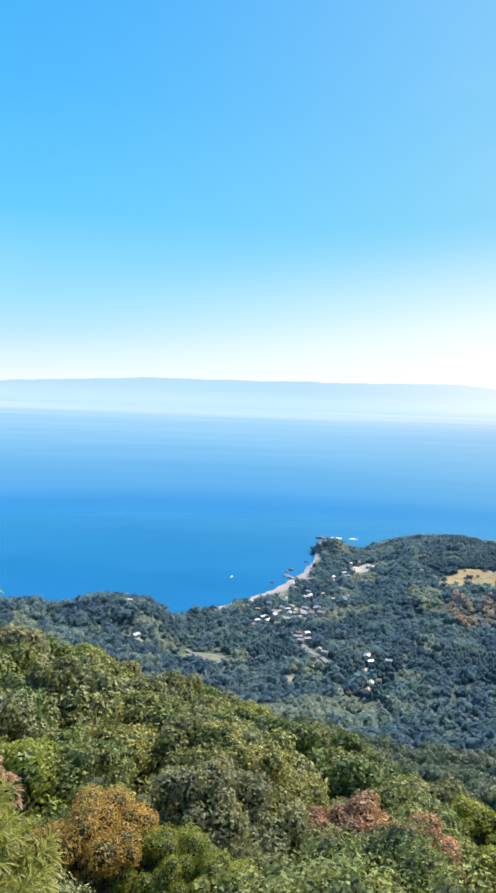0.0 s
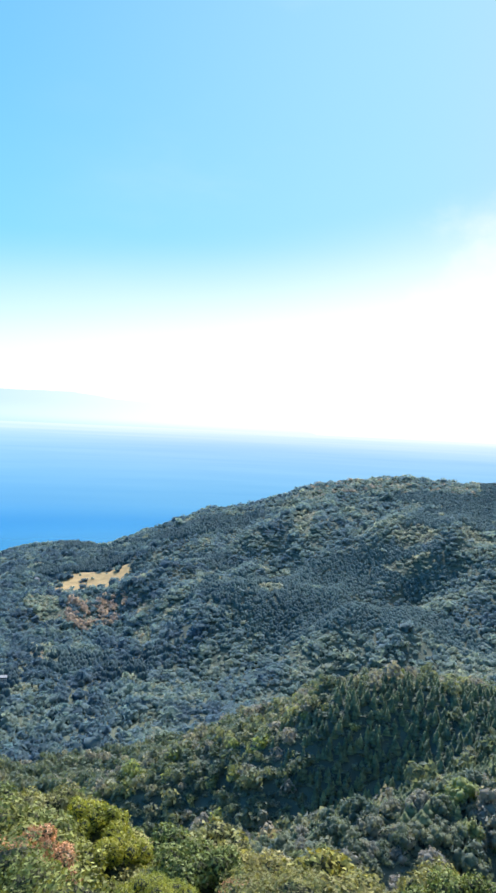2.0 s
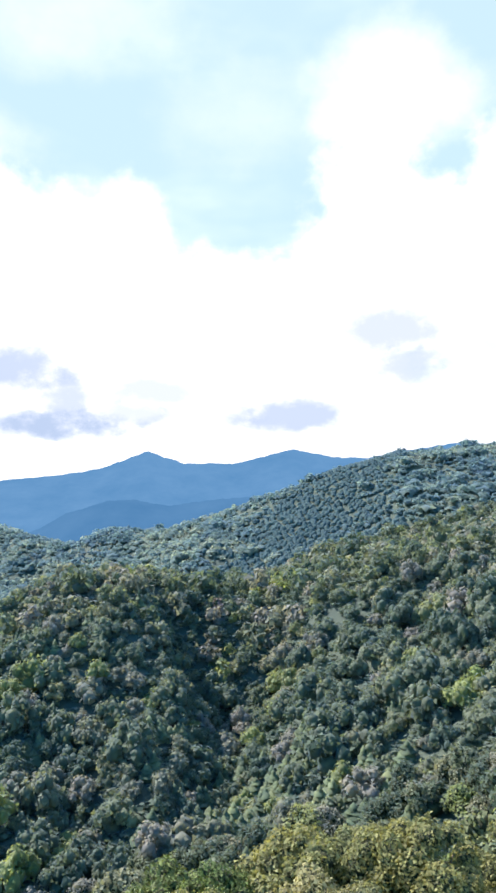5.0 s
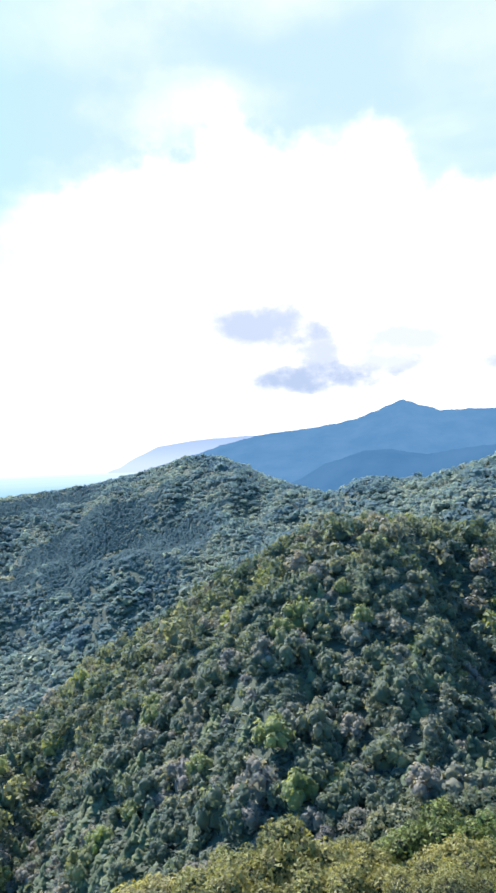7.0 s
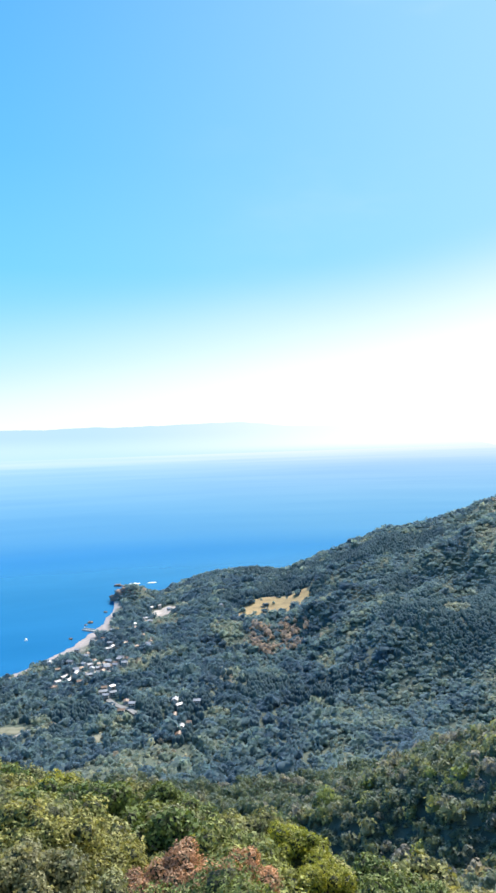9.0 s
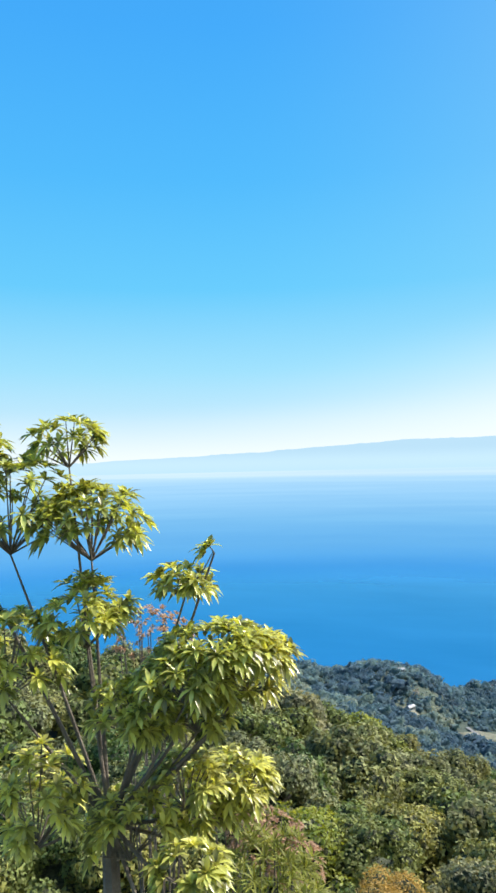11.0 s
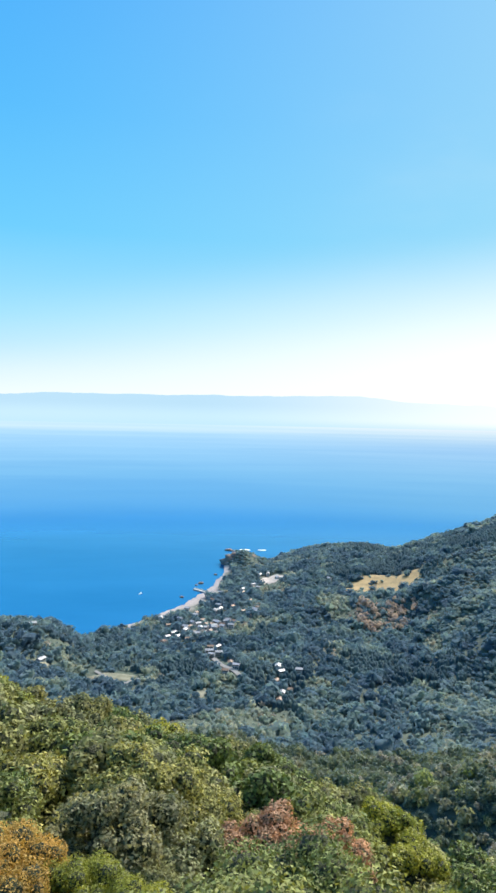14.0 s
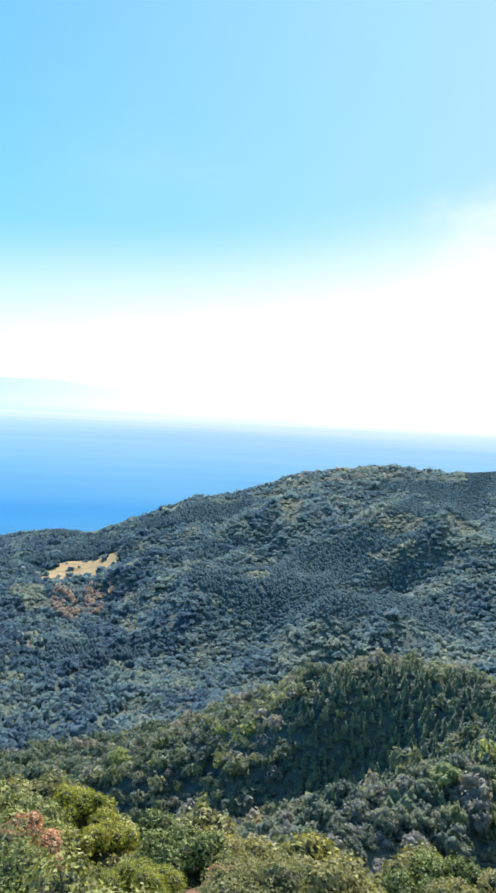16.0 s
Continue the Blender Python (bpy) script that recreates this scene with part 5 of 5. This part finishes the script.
def at(az, el, r):
    return EYE + aim(az, el) * (r / math.cos(radians(el)))


big = empty("broadleaf_tree", Matrix(), "evergreen tree with long glossy yellow-green leaves beside the lookout", "tree")
rb = np.random.default_rng(77)
foot = at(-37, -45, 4.6)
foot.z = float(ground_z([foot.x], [foot.y])[0]) - 0.2
fork = at(-35.5, -26, 4.5)
limb(big, [foot, foot.lerp(fork, 0.55) + Vector((0.08, 0.05, 0)), fork], 0.085, 0.05, "trunk")
# bearing, angle, distance, half size across, half height, tufts
CLUMPS = [(-36.5, -4.6, 4.6, 0.36, 0.27, 40), (-37, -11.5, 4.5, 0.30, 0.24, 28), (-29.2, -9.3, 4.4, 0.20, 0.10, 12), (-26.8, -6.8, 4.4, 0.07, 0.03, 2),
          (-26.9, -14.7, 4.2, 0.32, 0.17, 42), (-23.3, -15.1, 4.3, 0.2, 0.12, 24), (-29.5, -16.8, 4.1, 0.30, 0.16, 30), 
          (-24.8, -17.2, 4.5, 0.26, 0.12, 26), (-28.5, -19.5, 4.4, 0.22, 0.12, 18), (-33.5, -18.8, 4.3, 0.28, 0.2, 24), (-25.2, -24.2, 4.9, 0.26, 0.2, 42), (-29.5, -24, 4.5, 0.24, 0.2, 24), (-27.5, -26.0, 4.8, 0.24, 0.16, 30), (-29.5, -29.5, 4.0, 0.2, 0.14, 14), (-34, -26.5, 4.4, 0.26, 0.24, 20),
          (-31.5, -33, 4.2, 0.22, 0.15, 16), (-42.5, -3, 4.8, 0.42, 0.36, 40), (-43, -14, 4.6, 0.38, 0.3, 30), (-41, -24, 4.5, 0.36, 0.34, 26), (-38, 2.0, 4.9, 0.26, 0.2, 16), (-47, 1, 5.0, 0.4, 0.35, 26)]
for a_, e_, r_, w_, h_, n_ in CLUMPS:
    c_ = at(a_, e_, r_)
    ends = leaf_cluster("foliage", big, c_, np.array([w_, w_, h_]), int(n_ * 1.9), leaf_big, rb)
    knee = fork.lerp(c_, 0.5) + Vector((0, 0, -0.12))
    hub = c_ - Vector((0, 0, h_ * 0.8))
    limb(big, [fork, knee, hub], 0.016, 0.006)
    for q in ends[::3]:
        limb(big, [hub, Vector(q)], 0.006, 0.003, "twig")
limb(big, [at(-30.2, -10.3, 4.4), at(-28.0, -8.9, 4.4), at(-26.9, -7.0, 4.4)], 0.006, 0.003, "twig")

# shrubs with narrow leaves at its foot
for a_, e_, r_, w_, n_ in ((-23.0, -29.0, 4.9, 0.44, 80), (-19.3, -32, 5.2, 0.4, 70), (-26.5, -33.0, 4.5, 0.4, 60), (-20.5, -35, 4.7, 0.4, 60)):
    c_ = at(a_, e_, r_)
    g_ = float(ground_z([c_.x], [c_.y])[0])
    sh = empty("shrub", pose(c_.x, c_.y, g_), "shrub with narrow yellow-green leaves below the lookout", "shrub", "shrubs at the tree's foot")
    top_ = c_.z - g_
    ends = leaf_cluster("foliage", sh, (0, 0, top_ - 0.4), np.array([w_, w_, w_ * 1.35]), int(n_ * 1.5), leaf_narrow, rb, 0.12, 0.014, 14, 0.2)
    for q in ends[::9]:
        limb(sh, [Vector((0, 0, -0.1)), Vector(q) * 0.5, Vector(q)], 0.02, 0.005, "stem")

# dry brown brush among them
for a_, e_, r_, w_, n_ in ((-22.4, -26.6, 6.2, 0.34, 46), (-20.2, -28.2, 6.0, 0.26, 30), (-25.5, -24.0, 6.6, 0.3, 36), (-31.0, -12.2, 7.0, 0.42, 60)):
    c_ = at(a_, e_, r_)
    g_ = float(ground_z([c_.x], [c_.y])[0])
    sh = empty("shrub", pose(c_.x, c_.y, g_), "dry brown brush with bare twigs below the lookout", "shrub", "dry brush below the lookout")
    top_ = c_.z - g_
    ends = leaf_cluster("foliage", sh, (0, 0, top_ - 0.2), np.array([w_, w_, w_ * 0.8]), n_ * 2, leaf_rust, rb, 0.05, 0.018, 9, 0.3)
    for q in ends[::7]:
        limb(sh, [Vector((0, 0, -0.1)), Vector((q[0] * 0.5, q[1] * 0.5, q[2] * 0.7)), Vector(q)], 0.014, 0.004, "stem")
